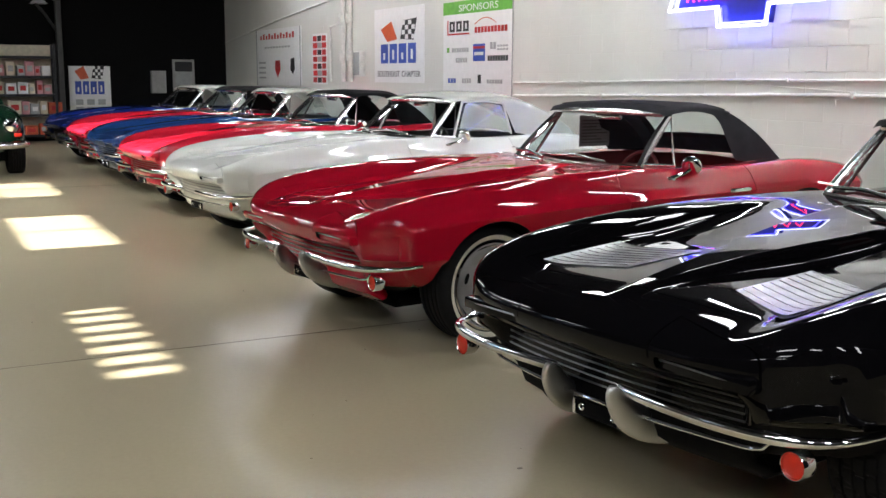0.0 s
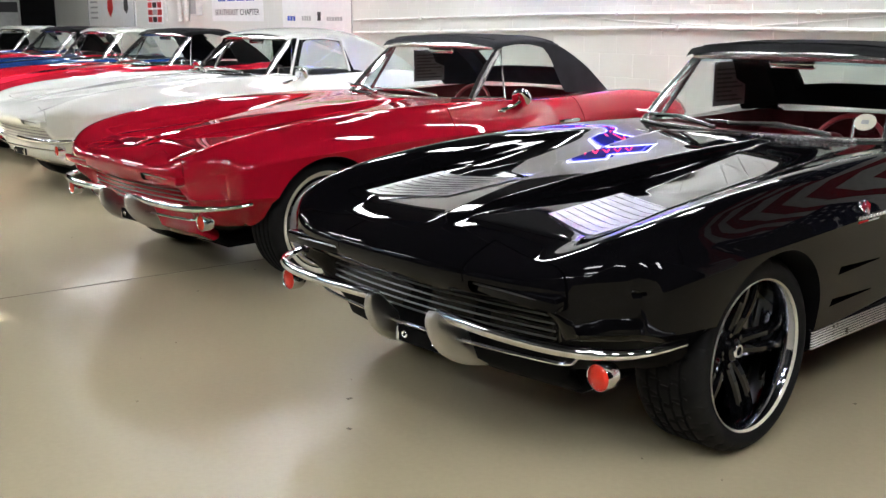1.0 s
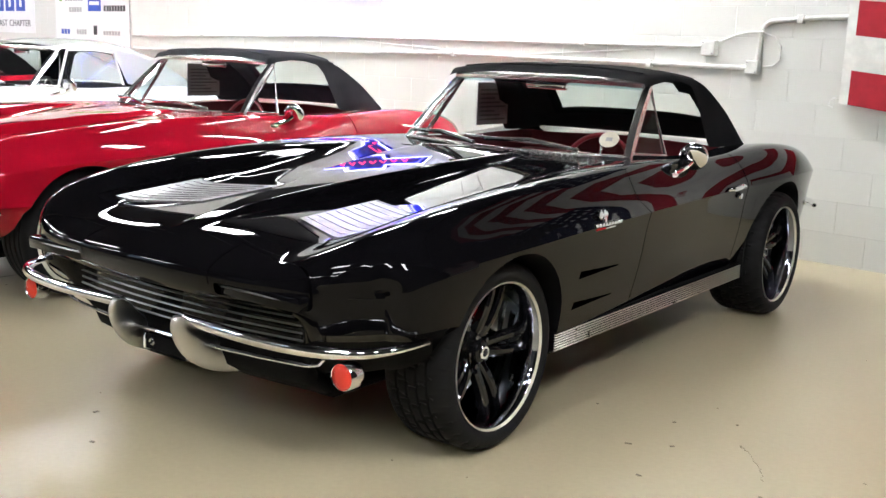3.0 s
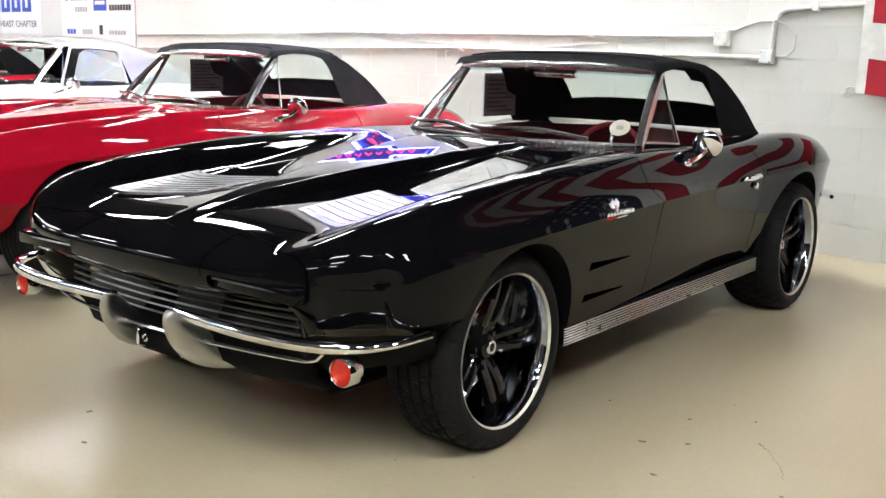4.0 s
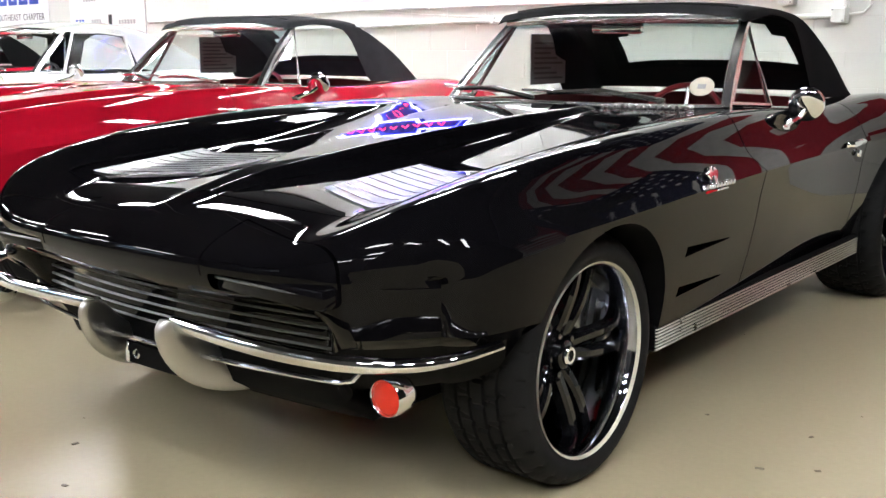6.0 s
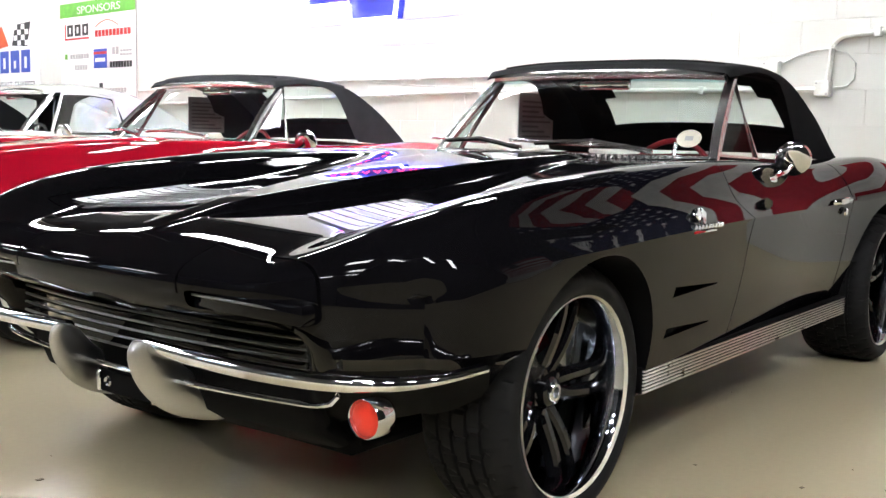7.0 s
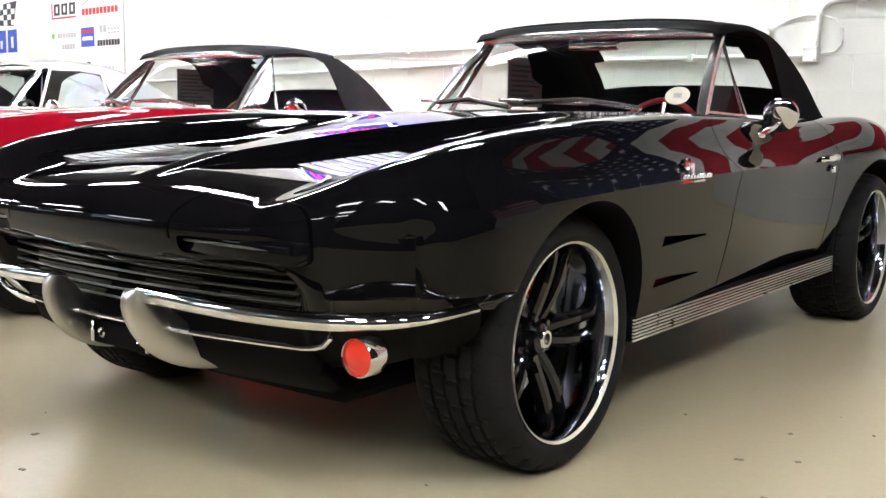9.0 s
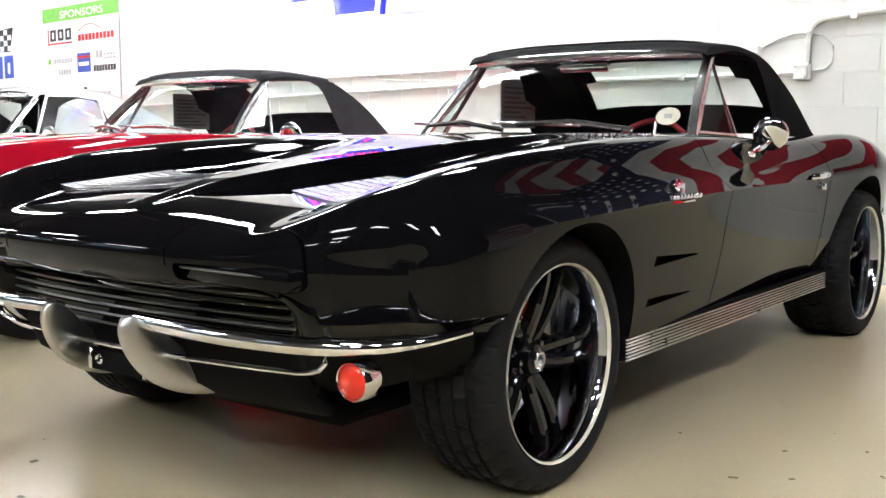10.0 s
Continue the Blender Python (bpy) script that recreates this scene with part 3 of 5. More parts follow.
def wheel_meshes(kind):
    """The parts of one wheel, its outer face towards +x, about its own centre."""
    R = 0.304
    half = 0.114
    tyre = [(0.228, 0.090), (0.234, 0.102), (0.252, 0.112), (0.266, half), (0.284, 0.107), (R - 0.010, 0.096), (R - 0.003, 0.084), (R, 0.072)]
    grooves = []
    for gx in (0.052, 0.018, -0.018, -0.052):
        grooves += [(R, gx + 0.006), (R - 0.007, gx + 0.004), (R - 0.007, gx - 0.004), (R, gx - 0.006)]
    tyre += grooves + [(R, -0.072), (R - 0.003, -0.084), (R - 0.010, -0.096), (0.284, -0.107), (0.266, -half), (0.252, -0.112), (0.228, -0.092), (0.216, 0.0)]
    out = {"tyre": (treaded(tyre, R) if kind == "custom" else lathe(tyre, 96, True), RUBBER, "")}
    if kind == "custom":
        out["whitewall"] = (lathe([(0.2304, 0.1026), (0.2335, 0.1064), (0.2354, 0.1084), (0.2352, 0.1050), (0.2304, 0.0990)], 96, True), WHITEWALL, "thin cream ring")
        out["rim"] = (lathe([(0.2304, 0.1010), (0.2286, 0.1016), (0.2262, 0.0985), (0.2230, 0.0915), (0.2190, 0.082), (0.2165, 0.066), (0.2145, 0.03), (0.2125, -0.09), (0.2165, -0.09), (0.2195, 0.05), (0.2300, 0.090)], 96, True), DISH, "polished deep-dish rim")
        h = lathe([(1e-4, 0.044), (0.030, 0.044), (0.036, 0.040), (0.040, 0.022), (0.062, 0.016), (0.066, -0.02), (1e-4, -0.02)], 40)
        out["hub"] = (h, GLOSS_BLACK, "")
        out["centre_cap"] = (lathe([(0.013, 0.047), (0.014, 0.052), (0.020, 0.052), (0.023, 0.049), (0.0235, 0.043), (0.013, 0.043)], 32, True), CHROME, "chrome ring round the hub")
        sp = bmesh.new()
        for side in (-1, 1):
            rows = []
            for s in np.linspace(0, 1, 7):
                r = 0.045 + s * 0.170
                a = side * (0.24 * (1 - s) ** 1.3 + 0.13 * (0.3 + s * 0.75))
                w = 0.017 - 0.003 * s
                xo = 0.020 + 0.012 * math.sin(s * 2.6) + 0.022 * s
                c, sn = math.cos(a), math.sin(a)
                rows.append([(xo + dx, r * c - dw * sn, r * sn + dw * c) for dw, dx in ((-w, -0.028), (-w, -0.004), (-w * 0.45, 0.003), (w * 0.45, 0.003), (w, -0.004), (w, -0.028))])
            add_grid(sp, rows, True)
        out["spoke"] = (sp, GLOSS_BLACK, "twin black spoke")
        nut = lathe([(1e-4, 0.032), (0.008, 0.032), (0.010, 0.028), (0.010, 0.010)], 6)
        bmesh.ops.transform(nut, matrix=Matrix.Translation((0, 0.050 * math.cos(0.63), 0.050 * math.sin(0.63))), verts=nut.verts)
        out["wheel_nut"] = (nut, GLOSS_BLACK, "")
        out["brake_disc"] = (lathe([(0.07, -0.045), (0.168, -0.045), (0.168, -0.065), (0.07, -0.065)], 64, True), DISC, "drilled steel disc")
    else:
        out["whitewall"] = (lathe([(0.2345, 0.1075), (0.2375, 0.1105), (0.2535, 0.1185), (0.2575, 0.1195), (0.2575, 0.1165), (0.2345, 0.104)], 96, True), WHITEWALL, "narrow cream whitewall")
        out["rim"] = (lathe([(0.2295, 0.096), (0.2275, 0.106), (0.2175, 0.107), (0.2075, 0.092), (0.1915, 0.082), (0.196, 0.07), (0.19, -0.08), (0.2165, -0.08), (0.2255, 0.05)], 80, True), CHROME, "chrome trim ring")
        out["disc"] = (lathe([(1e-4, 0.070), (0.060, 0.070), (0.072, 0.066), (0.085, 0.052), (0.12, 0.060), (0.165, 0.078), (0.182, 0.076), (0.196, 0.066), (0.196, 0.05), (1e-4, 0.05)], 80), SILVER, "silver painted steel disc")
        out["hub_cap"] = (lathe([(1e-4, 0.112), (0.030, 0.110), (0.048, 0.100), (0.056, 0.085), (0.058, 0.068), (0.064, 0.068)], 40), CHROME, "domed chrome cap")
        slot = bmesh.new()
        rows = []
        for s in np.linspace(-1, 1, 9):
            a = 0.314 + 0.20 * s
            w = 0.017 * math.sqrt(max(0.02, 1 - abs(s) ** 3))
            rows.append([(0.0655 + (r - 0.12) * 0.40 + 0.0022, r * math.cos(a), r * math.sin(a)) for r in (0.142 - w, 0.142, 0.142 + w)])
        add_grid(slot, rows)
        out["slot"] = (slot, LINER, "dark slot")
    return out


WHEEL_CACHE, BODY_CACHE = {}, {}


def wheel_parts(w, kind):
    for n, (me, lab) in WHEEL_CACHE[kind].items():
        for k in range(5 if n in ("spoke", "wheel_nut", "slot") else 1):
            share(n, me, w, Matrix.Rotation(2 * math.pi * k / 5, 4, "X"), lab)


def add_wheel(car, kind, side, y):
    w = new("wheel")
    w.parent = car
    # the rear wheels are wider
    k = TYRE_R / 0.304
    w.matrix_basis = pose(side * (0.686 if y < 1 else 0.705), y, WHEEL_Z, 20 if y > 1 else 0, 0, 0 if side > 0 else 180) @ Matrix.Diagonal((1.12 if y < 1 else 1.25, k, k, 1))
    if kind not in WHEEL_CACHE:
        WHEEL_CACHE[kind] = {}
        for n, (bm, mat, lab) in wheel_meshes(kind).items():
            ob = part(n, bm, mat, None, lab, 35)
            WHEEL_CACHE[kind][n] = (ob.data, lab)
            bpy.data.objects.remove(ob)
    wheel_parts(w, kind)
    return w


def screen_point(a, v):
    """A point of the windscreen: a from -1 to 1 across, v from 0 at the cowl to 1 at the header."""
    x0, x1 = 0.572 * a, 0.495 * a
    lo = Vector((x0, cowl_y(x0), 0.852))
    hi = Vector((x1, 1.490 + 0.05 * a * a, 1.160 - 0.008 * a * a))
    p = lo.lerp(hi, v)
    p.y -= 0.018 * math.sin(math.pi * v)
    return p


def roof_rows(grow=0.0, kind="soft"):
    """Cross-sections of the raised roof, front to rear: y, middle height, half width and height at the rail, lower edge of the side."""
    tab = [(1.470, 1.176, 0.512, 1.152, 1.138), (1.490, 1.192, 0.520, 1.168, 1.142), (1.545, 1.210, 0.530, 1.182, 1.152), (1.645, 1.219, 0.540, 1.188, 1.166), (1.765, 1.223, 0.540, 1.187, 1.162),
           (1.885, 1.220, 0.538, 1.178, 1.140), (1.945, 1.217, 0.536, 1.172, 1.085), (2.005, 1.210, 0.536, 1.160, 0.97), (2.065, 1.198, 0.538, 1.143, 0.856), (2.145, 1.168, 0.546, 1.106, 0.850),
           (2.235, 1.116, 0.558, 1.053, 0.848), (2.325, 1.047, 0.572, 0.990, 0.846), (2.405, 0.965, 0.586, 0.920, 0.844), (2.475, 0.862, 0.598, 0.858, 0.842)]
    cols = [curve_through([r[0] for r in tab], [r[k] for r in tab]) for k in range(1, 4)]
    low = [r[4] for r in tab]
    ys = [r[0] for r in tab]
    fine = sorted(set(list(np.linspace(1.470, 2.475, 44))))
    rows = []
    for y in fine:
        zm, xr, zr = (c(y) for c in cols)
        zl = float(np.interp(y, ys, low))
        zl = min(zl, zr - 0.012)
        half = []
        for k in range(11):
            s = k / 10
            x = xr * s
            z = zm - (zm - zr) * s ** 3.2
            half.append(Vector((x, y, z + grow)))
        for k in range(1, 8):
            s = k / 7
            x = xr + 0.012 * math.sin(s * 1.57) + 0.055 * max(0, (zr - zl)) * s * 2.2
            half.append(Vector((x + grow, y, zr + (zl - zr) * s)))
        rows.append([Vector((-p.x, p.y, p.z)) for p in reversed(half[1:])] + half)
    return rows


def build_roof(car, material, label, name="soft_top"):
    rows = roof_rows()
    ys = [r[0].y for r in rows]
    bm = bmesh.new()
    vv = [[bm.verts.new(p) for p in r] for r in rows]
    n = len(vv[0])
    for i in range(len(vv) - 1):
        y = (ys[i] + ys[i + 1]) / 2
        for j in range(n - 1):
            if 2.135 < y < 2.385 and abs(j + 0.5 - (n - 1) / 2) < 5.2 + 1.8 * ease(2.13, 2.30, y):
                continue
            bm.faces.new((vv[i][j], vv[i][j + 1], vv[i + 1][j + 1], vv[i + 1][j]))
    bmesh.ops.solidify(bm, geom=bm.faces[:], thickness=0.014)
    roof = part(name, bm, material, car, label, 60)
    # clear rear pane
    mid = (n - 1) // 2
    pane = [[p - Vector((0, 0, 0.006)) for p in r[mid - 8:mid + 9]] for r in rows if 2.075 < r[0].y < 2.425]
    w = part("rear_window", grid(pane), GLASS, car, "clear flexible pane", 180)
    w.visible_shadow = False
    # seams and edge bindings
    for y, thick in ((1.540, 0.004), (2.055, 0.011), (2.10, 0.008)):
        r = min(rows, key=lambda q: abs(q[0].y - y))
        part("seam", tube([p + Vector((0, 0, 0.003)) for p in r[8:-8]], thick, 6), material, car, "stitched fold over the roof bow")
    return roof

def bumper_line(side):
    """The front blade, from its inner end round the corner to the wing."""
    pts = [(0.148, -0.722, 0.446), (0.29, -0.733, 0.447), (0.44, -0.739, 0.448), (0.59, -0.730, 0.450), (0.706, -0.700, 0.452), (0.785, -0.648, 0.455), (0.832, -0.567, 0.459), (0.858, -0.465, 0.467)]
    f = [curve_through(range(len(pts)), [p[k] for p in pts]) for k in range(3)]
    return [Vector((side * f[0](s), f[1](s), f[2](s))) for s in np.linspace(0, len(pts) - 1, 36)]


def blade(line, height, depth, taper):
    """A bumper blade: a rounded face, tapered towards its outer end."""
    rows = []
    n = len(line)
    for i, p in enumerate(line):
        d = (line[min(i + 1, n - 1)] - line[max(i - 1, 0)]).normalized()
        out = Vector((d.y, -d.x, 0)).normalized()
        if out.y > 0:
            out = -out
        s = i / (n - 1)
        h = height * (1 - taper * ease(0.45, 1.0, s))
        ring = []
        for k in range(12):
            a = 2 * math.pi * k / 12
            ring.append(p + out * depth * math.cos(a) + Vector((0, 0, h * math.sin(a) * (0.75 if math.sin(a) < 0 else 1.0))))
        rows.append(ring)
    bm = grid(rows, True)
    bmesh.ops.holes_fill(bm, edges=[e for e in bm.edges if len(e.link_faces) == 1], sides=0)
    return bm


def guard(side):
    """The leaf-shaped horn that curls down and back under the nose from the inner end of a blade."""
    mid = [(0.150, -0.736, 0.459), (0.153, -0.734, 0.429), (0.160, -0.704, 0.381), (0.167, -0.658, 0.340), (0.175, -0.598, 0.306), (0.186, -0.530, 0.281), (0.194, -0.476, 0.266)]
    f = [curve_through(range(7), [p[k] for p in mid]) for k in range(3)]
    rows = []
    for s in np.linspace(0, 1, 22):
        c = Vector((side * f[0](s * 6), f[1](s * 6), f[2](s * 6)))
        e = 1e-3
        d = Vector((0, f[1](min(6, s * 6 + e)) - f[1](max(0, s * 6 - e)), f[2](min(6, s * 6 + e)) - f[2](max(0, s * 6 - e)))).normalized()
        across = Vector((0, d.z, -d.y)).normalized()
        w = 0.006 + 0.046 * math.sin(math.pi * min(1.0, 0.10 + 0.88 * s ** 0.9)) ** 0.9
        ring = []
        for k in range(16):
            a = 2 * math.pi * k / 16
            ring.append(c + across * w * math.cos(a) + Vector((side * (0.016 * math.sin(a) - 0.004 * math.cos(a)), 0, 0)))
        rows.append(ring)
    bm = grid(rows, True)
    bmesh.ops.holes_fill(bm, edges=[e for e in bm.edges if len(e.link_faces) == 1], sides=0)
    return bm


def build_car(m, label, body_paint, roof="soft", roof_material=None, wheels="rally", trim=None, louvres=False, detail=2, stripe=None, roof_label=""):
    """One two-seater. detail 2: all parts; 1: for cars farther down the row."""
    trim = trim or BLACK_VINYL
    car = thing("sports_car", m, label, "car", "cars in the row")
    key = "scoops" if louvres else "plain"
    if key not in BODY_CACHE:
        BODY_CACHE[key] = build_body(louvres)
    me = BODY_CACHE[key].copy()
    for mt in (body_paint, LINER, RED_CARPET if trim is RED_LEATHER else BLACK_VINYL, LINER if louvres else body_paint):
        me.materials.append(mt)
    share("body", me, car)
    for side in (1, -1):
        for y in (FRONT, AXLE):
            w = add_wheel(car, wheels, side, y)
            if wheels == "custom" and side > 0:
                cal = bmesh.new()
                rows = []
                for a in np.linspace(radians(115), radians(205), 12):
                    rows.append([(x, r * math.sin(a) * -1, r * math.cos(a)) for x, r in ((-0.03, 0.115), (-0.03, 0.185), (-0.08, 0.185), (-0.08, 0.115))])
                add_grid(cal, rows, True)
                bmesh.ops.holes_fill(cal, edges=[e for e in cal.edges if len(e.link_faces) == 1], sides=0)
                bmesh.ops.rotate(cal, matrix=Matrix.Rotation(radians(195), 3, "X"), verts=cal.verts)
                part("brake_caliper", cal, CALIPER, w, "red brake caliper")
    # windscreen, its frame and the header
    av = np.linspace(-1, 1, 25)
    pane = part("windscreen", grid([[screen_point(a, v) for a in av] for v in np.linspace(0, 1, 9)]), GLASS, car, "curved clear glass", 180)
    pane.visible_shadow = False
    for side in (1, -1):
        part("screen_pillar", tube([screen_point(side, v) + Vector((side * 0.008, 0.012, 0)) for v in np.linspace(-0.02, 1.0, 8)], 0.020, 8, flat=0.8), TRIM, pane, "chrome pillar")
    part("header_trim", tube([screen_point(a, 1.0) + Vector((0, -0.036, -0.004)) for a in av], 0.017, 8), TRIM, pane, "chrome header trim")
    part("lower_trim", tube([screen_point(a, -0.01) + Vector((0, -0.006, 0.004)) for a in av], 0.011, 6), TRIM, pane, "chrome lower trim")
    if louvres:
        band = part("tint_band", grid([[screen_point(a, v) + Vector((0, -0.003, 0.002)) for a in av] for v in np.linspace(0.89, 0.985, 3)]), BLUE_TINT, pane, "blue shade band", 180)
        band.visible_shadow = False
    # wipers
    for x0, x1 in ((-0.06, -0.50), (0.42, -0.02)):
        a = Vector((x0, cowl_y(x0) - 0.055, 0.874))
        b = Vector((x1, cowl_y(x1) - 0.02, 0.892))
        wp = part("wiper", tube([a, a.lerp(b, 0.5) + Vector((0, -0.012, 0.02)), b], 0.010, 6), TRIM, car, "bright steel wiper")
        part("wiper_blade", tube([b.lerp(a, 0.55) + Vector((0, 0.012, 0.006)), b + (b - a) * 0.25 + Vector((0, 0.010, 0.004))], 0.006, 5), TRIM, wp)
    # cowl grille
    for k in range(20):
        x = 0.08 + 0.022 * k
        part("cowl_slat", box((x, cowl_y(x) - 0.105, 0.850), (x + 0.010, cowl_y(x) - 0.050, 0.8620)), TRIM if detail > 1 else LINER, car)
    # vent windows
    for side in (1, -1):
        a = screen_point(side, 0.02) + Vector((side * 0.012, 0.035, 0.004))
        b = screen_point(side, 0.93) + Vector((side * 0.006, 0.045, 0))
        c = Vector((side * 0.645, 1.455, 0.852))
        fr = part("vent_window", tube([a, b, c, a], 0.011, 6), TRIM, car, "chrome-framed triangular vent window")
        g = bmesh.new()
        g.faces.new([g.verts.new(p) for p in (a, b, c)])
        gp = part("pane", g, GLASS, fr)
        gp.visible_shadow = False
    # roof
    if roof == "soft":
        build_roof(car, roof_material or CLOTH, roof_label or "raised fabric folding roof")
    elif roof == "hard":
        build_roof(car, roof_material or WHITE, roof_label or "detachable hard top", "hard_top")
    else:
        build_coupe(car, body_paint)
    # cabin
    dash = bmesh.new()
    rows = []
    for a in np.linspace(-0.97, 0.97, 17):
        x = 0.575 * a
        y = cowl_y(x) + 0.06
        rows.append([(x, y, 0.834), (x, y + 0.13, 0.842), (x, y + 0.21, 0.817), (x, y + 0.22, 0.70), (x, y + 0.10, 0.55), (x, y, 0.55)])
    add_grid(dash, rows, True)
    bmesh.ops.holes_fill(dash, edges=[e for e in dash.edges if len(e.link_faces) == 1], sides=0)
    part("dashboard", dash, trim, car, "padded dashboard", 50)
    for x in (-0.32, 0.32):
        seat = part("seat", box((x - 0.25, 1.64, 0.33), (x + 0.25, 2.16, 0.50), 0.05, 3), trim, car, "low bucket seat", 50)
        part("backrest", box((-0.24, -0.06, 0.0), (0.24, 0.06, 0.36), 0.05, 3, pose(x, 2.12, 0.41, -16)), trim, seat, "", 50)
    ring = bmesh.new()
    mt = pose(0.29, 1.50, 0.755, 68, 0, 0)
    add_tube(ring, [mt @ Vector((0.168 * math.cos(a), 0.168 * math.sin(a), 0)) for a in np.linspace(0, 2 * math.pi, 33)], 0.011, 8)
    sw = part("steering_wheel", ring, trim, car, "thin-rimmed steering wheel", 180)
    for a in (90, 210, 330):
        v = mt @ Vector((0.168 * math.cos(radians(a)), 0.168 * math.sin(radians(a)), 0))
        part("spoke", tube([mt @ Vector((0, 0, -0.02)), v], 0.008, 6), BRUSHED, sw)
    part("column", tube([mt @ Vector((0, 0, -0.02)), mt @ Vector((0, 0, -0.32))], 0.025, 10), trim, sw)
    mir = part("inside_mirror", box((-0.11, 1.510, 1.100), (0.11, 1.537, 1.150), 0.012, 2), CHROME, car, "chrome rear-view mirror")
    part("stem", tube([(0, 1.525, 1.145), (0, 1.525, 1.18)], 0.006), CHROME, mir)
    if trim is RED_LEATHER:
        # a printed sheet hangs in the far door window
        sheet = part("window_sheet", box((-0.572, 1.78, 0.885), (-0.566, 2.065, 1.105), 0.0), SHEET, car, "grey printed window sheet")
        for k in range(8):
            part("print", box((-0.5655, 1.805, 0.908 + 0.022 * k), (-0.5648, 2.04 - 0.05 * (k % 3), 0.917 + 0.022 * k)), INK_SOFT, sheet)
    if louvres:
        st = part("sticker", lathe([(1e-4, 0.001), (0.042, 0.001), (0.042, -0.001), (1e-4, -0.001)], 28), WHITEWALL, car, "round cream windscreen sticker")
        st.matrix_basis = pose(0.492, 1.232, 0.920, -44, 0, 12) @ pose(0, 0, 0, 0, 0, -90)
        part("print", box((0.0011, -0.014, -0.010), (0.0018, 0.014, 0.010)), SHEET, st)
    # door mirror
    for side in (1,):
        dm = part("door_mirror", lathe([(1e-4, 0.008), (0.03, 0.0065), (0.053, 0.001), (0.060, -0.008), (0.061, -0.02), (1e-4, -0.018)], 28), CHROME, car, "round chrome mirror")
        dm.matrix_basis = pose(side * 0.774, 1.458, 0.854, 0, 20, 292)
        st = part("stalk", tube([(0.750, 1.315, 0.790), (0.755, 1.350, 0.800), (0.765, 1.420, 0.818), (0.772, 1.462, 0.842)], [0.016, 0.011, 0.008, 0.008], 8), CHROME, dm)
        st.matrix_parent_inverse = dm.matrix_basis.inverted()
        ft = part("foot", box((0.735, 1.285, 0.776), (0.765, 1.345, 0.800), 0.006, 2), CHROME, dm)
        ft.matrix_parent_inverse = dm.matrix_basis.inverted()
    # door handles
    for side in (1, -1):
        h = part("door_handle", tube([(side * 0.826, 1.755, 0.702), (side * 0.845, 1.77, 0.704), (side * 0.845, 1.90, 0.706), (side * 0.832, 1.935, 0.706)], [0.007, 0.009, 0.009, 0.005], 8, flat=1.4), CHROME, car, "chrome handle")
        lk = part("lock", lathe([(1e-4, 0.010), (0.013, 0.008), (0.015, 0.0)], 16), CHROME, h)
        lk.matrix_basis = pose(side * 0.830, 1.89, 0.662, 0, 0, 0 if side > 0 else 180)
    # front bumper, horns, lamps, grille
    for side in (1, -1):
        bl = part("bumper", blade(bumper_line(side), 0.021, 0.016, 0.45), CHROME, car, "chrome bumper blade", 60)
        if detail > 1:
            part("bumper_horn", guard(side), HORN, bl, "worn satin metal horn", 60)
            part("bolt", tube([(side * 0.195, -0.472, 0.252), (side * 0.195, -0.472, 0.280)], 0.008, 8), CHROME, bl)
        lm = part("front_lamp", lathe([(0.0375, 0.004), (0.040, -0.002), (0.040, -0.040), (0.032, -0.055), (0.0345, 0.0)], 32, True), CHROME, car, "chrome lamp bezel")
        lm.matrix_basis = pose(side * 0.734, -0.672, 0.386, 0, 0, -90)
        lens = part("lens", lathe([(1e-4, 0.008), (0.017, 0.0065), (0.028, 0.003), (0.0338, -0.002), (1e-4, -0.004)], 32), AMBER, lm, "orange-red lamp lens")
    for side in (1, -1):
        lid = part("headlamp_door", box((min(side * 0.32, side * 0.635), -0.74, 0.553), (max(side * 0.32, side * 0.635), -0.66, 0.597), 0.01, 2), body_paint, car, "closed headlamp door")
        part("door_trim", tube([(side * 0.325, -0.745, 0.584), (side * 0.63, -0.735, 0.580)], 0.003, 6), GRILLE, lid)
    bars = 6
    for k in range(bars):
        z = 0.520 - 0.022 * k
        line = [(x, -0.655 + 0.055 * (abs(x) / 0.57) ** 2, z) for x in np.linspace(-0.575, 0.575, 29)]
        part("grille_bar", tube(line, 0.0034, 6, flat=0.9), GRILLE, car, "bright grille bar")
    ends = [(0.565, -0.620, 0.370), (0.592, -0.615, 0.378), (0.606, -0.610, 0.395), (0.606, -0.608, 0.415), (0.596, -0.610, 0.428)]
    loop = [(-x, y, z) for x, y, z in reversed(ends)] + [(x, -0.680 + 0.06 * (abs(x) / 0.55) ** 2, 0.367) for x in np.linspace(-0.54, 0.54, 21)] + ends
    part("grille_surround", tube(loop, 0.006, 8), CHROME, car, "chrome grille surround")
    pl = part("plate_bracket", box((-0.12, -0.668, 0.295), (0.12, -0.660, 0.350), 0.003), LINER, car)
    for x in (-0.105, 0.10):
        part("bracket_tab", box((x - 0.006, -0.676, 0.298), (x + 0.006, -0.6685, 0.348), 0.002), CHROME, pl)
        part("bracket_bolt", lathe([(0.006, 0.0), (0.010, 0.004), (0.013, 0.0)], 12, True), CHROME, pl).matrix_basis = pose(x * 0.72, -0.670, 0.323, 0, 0, -90)
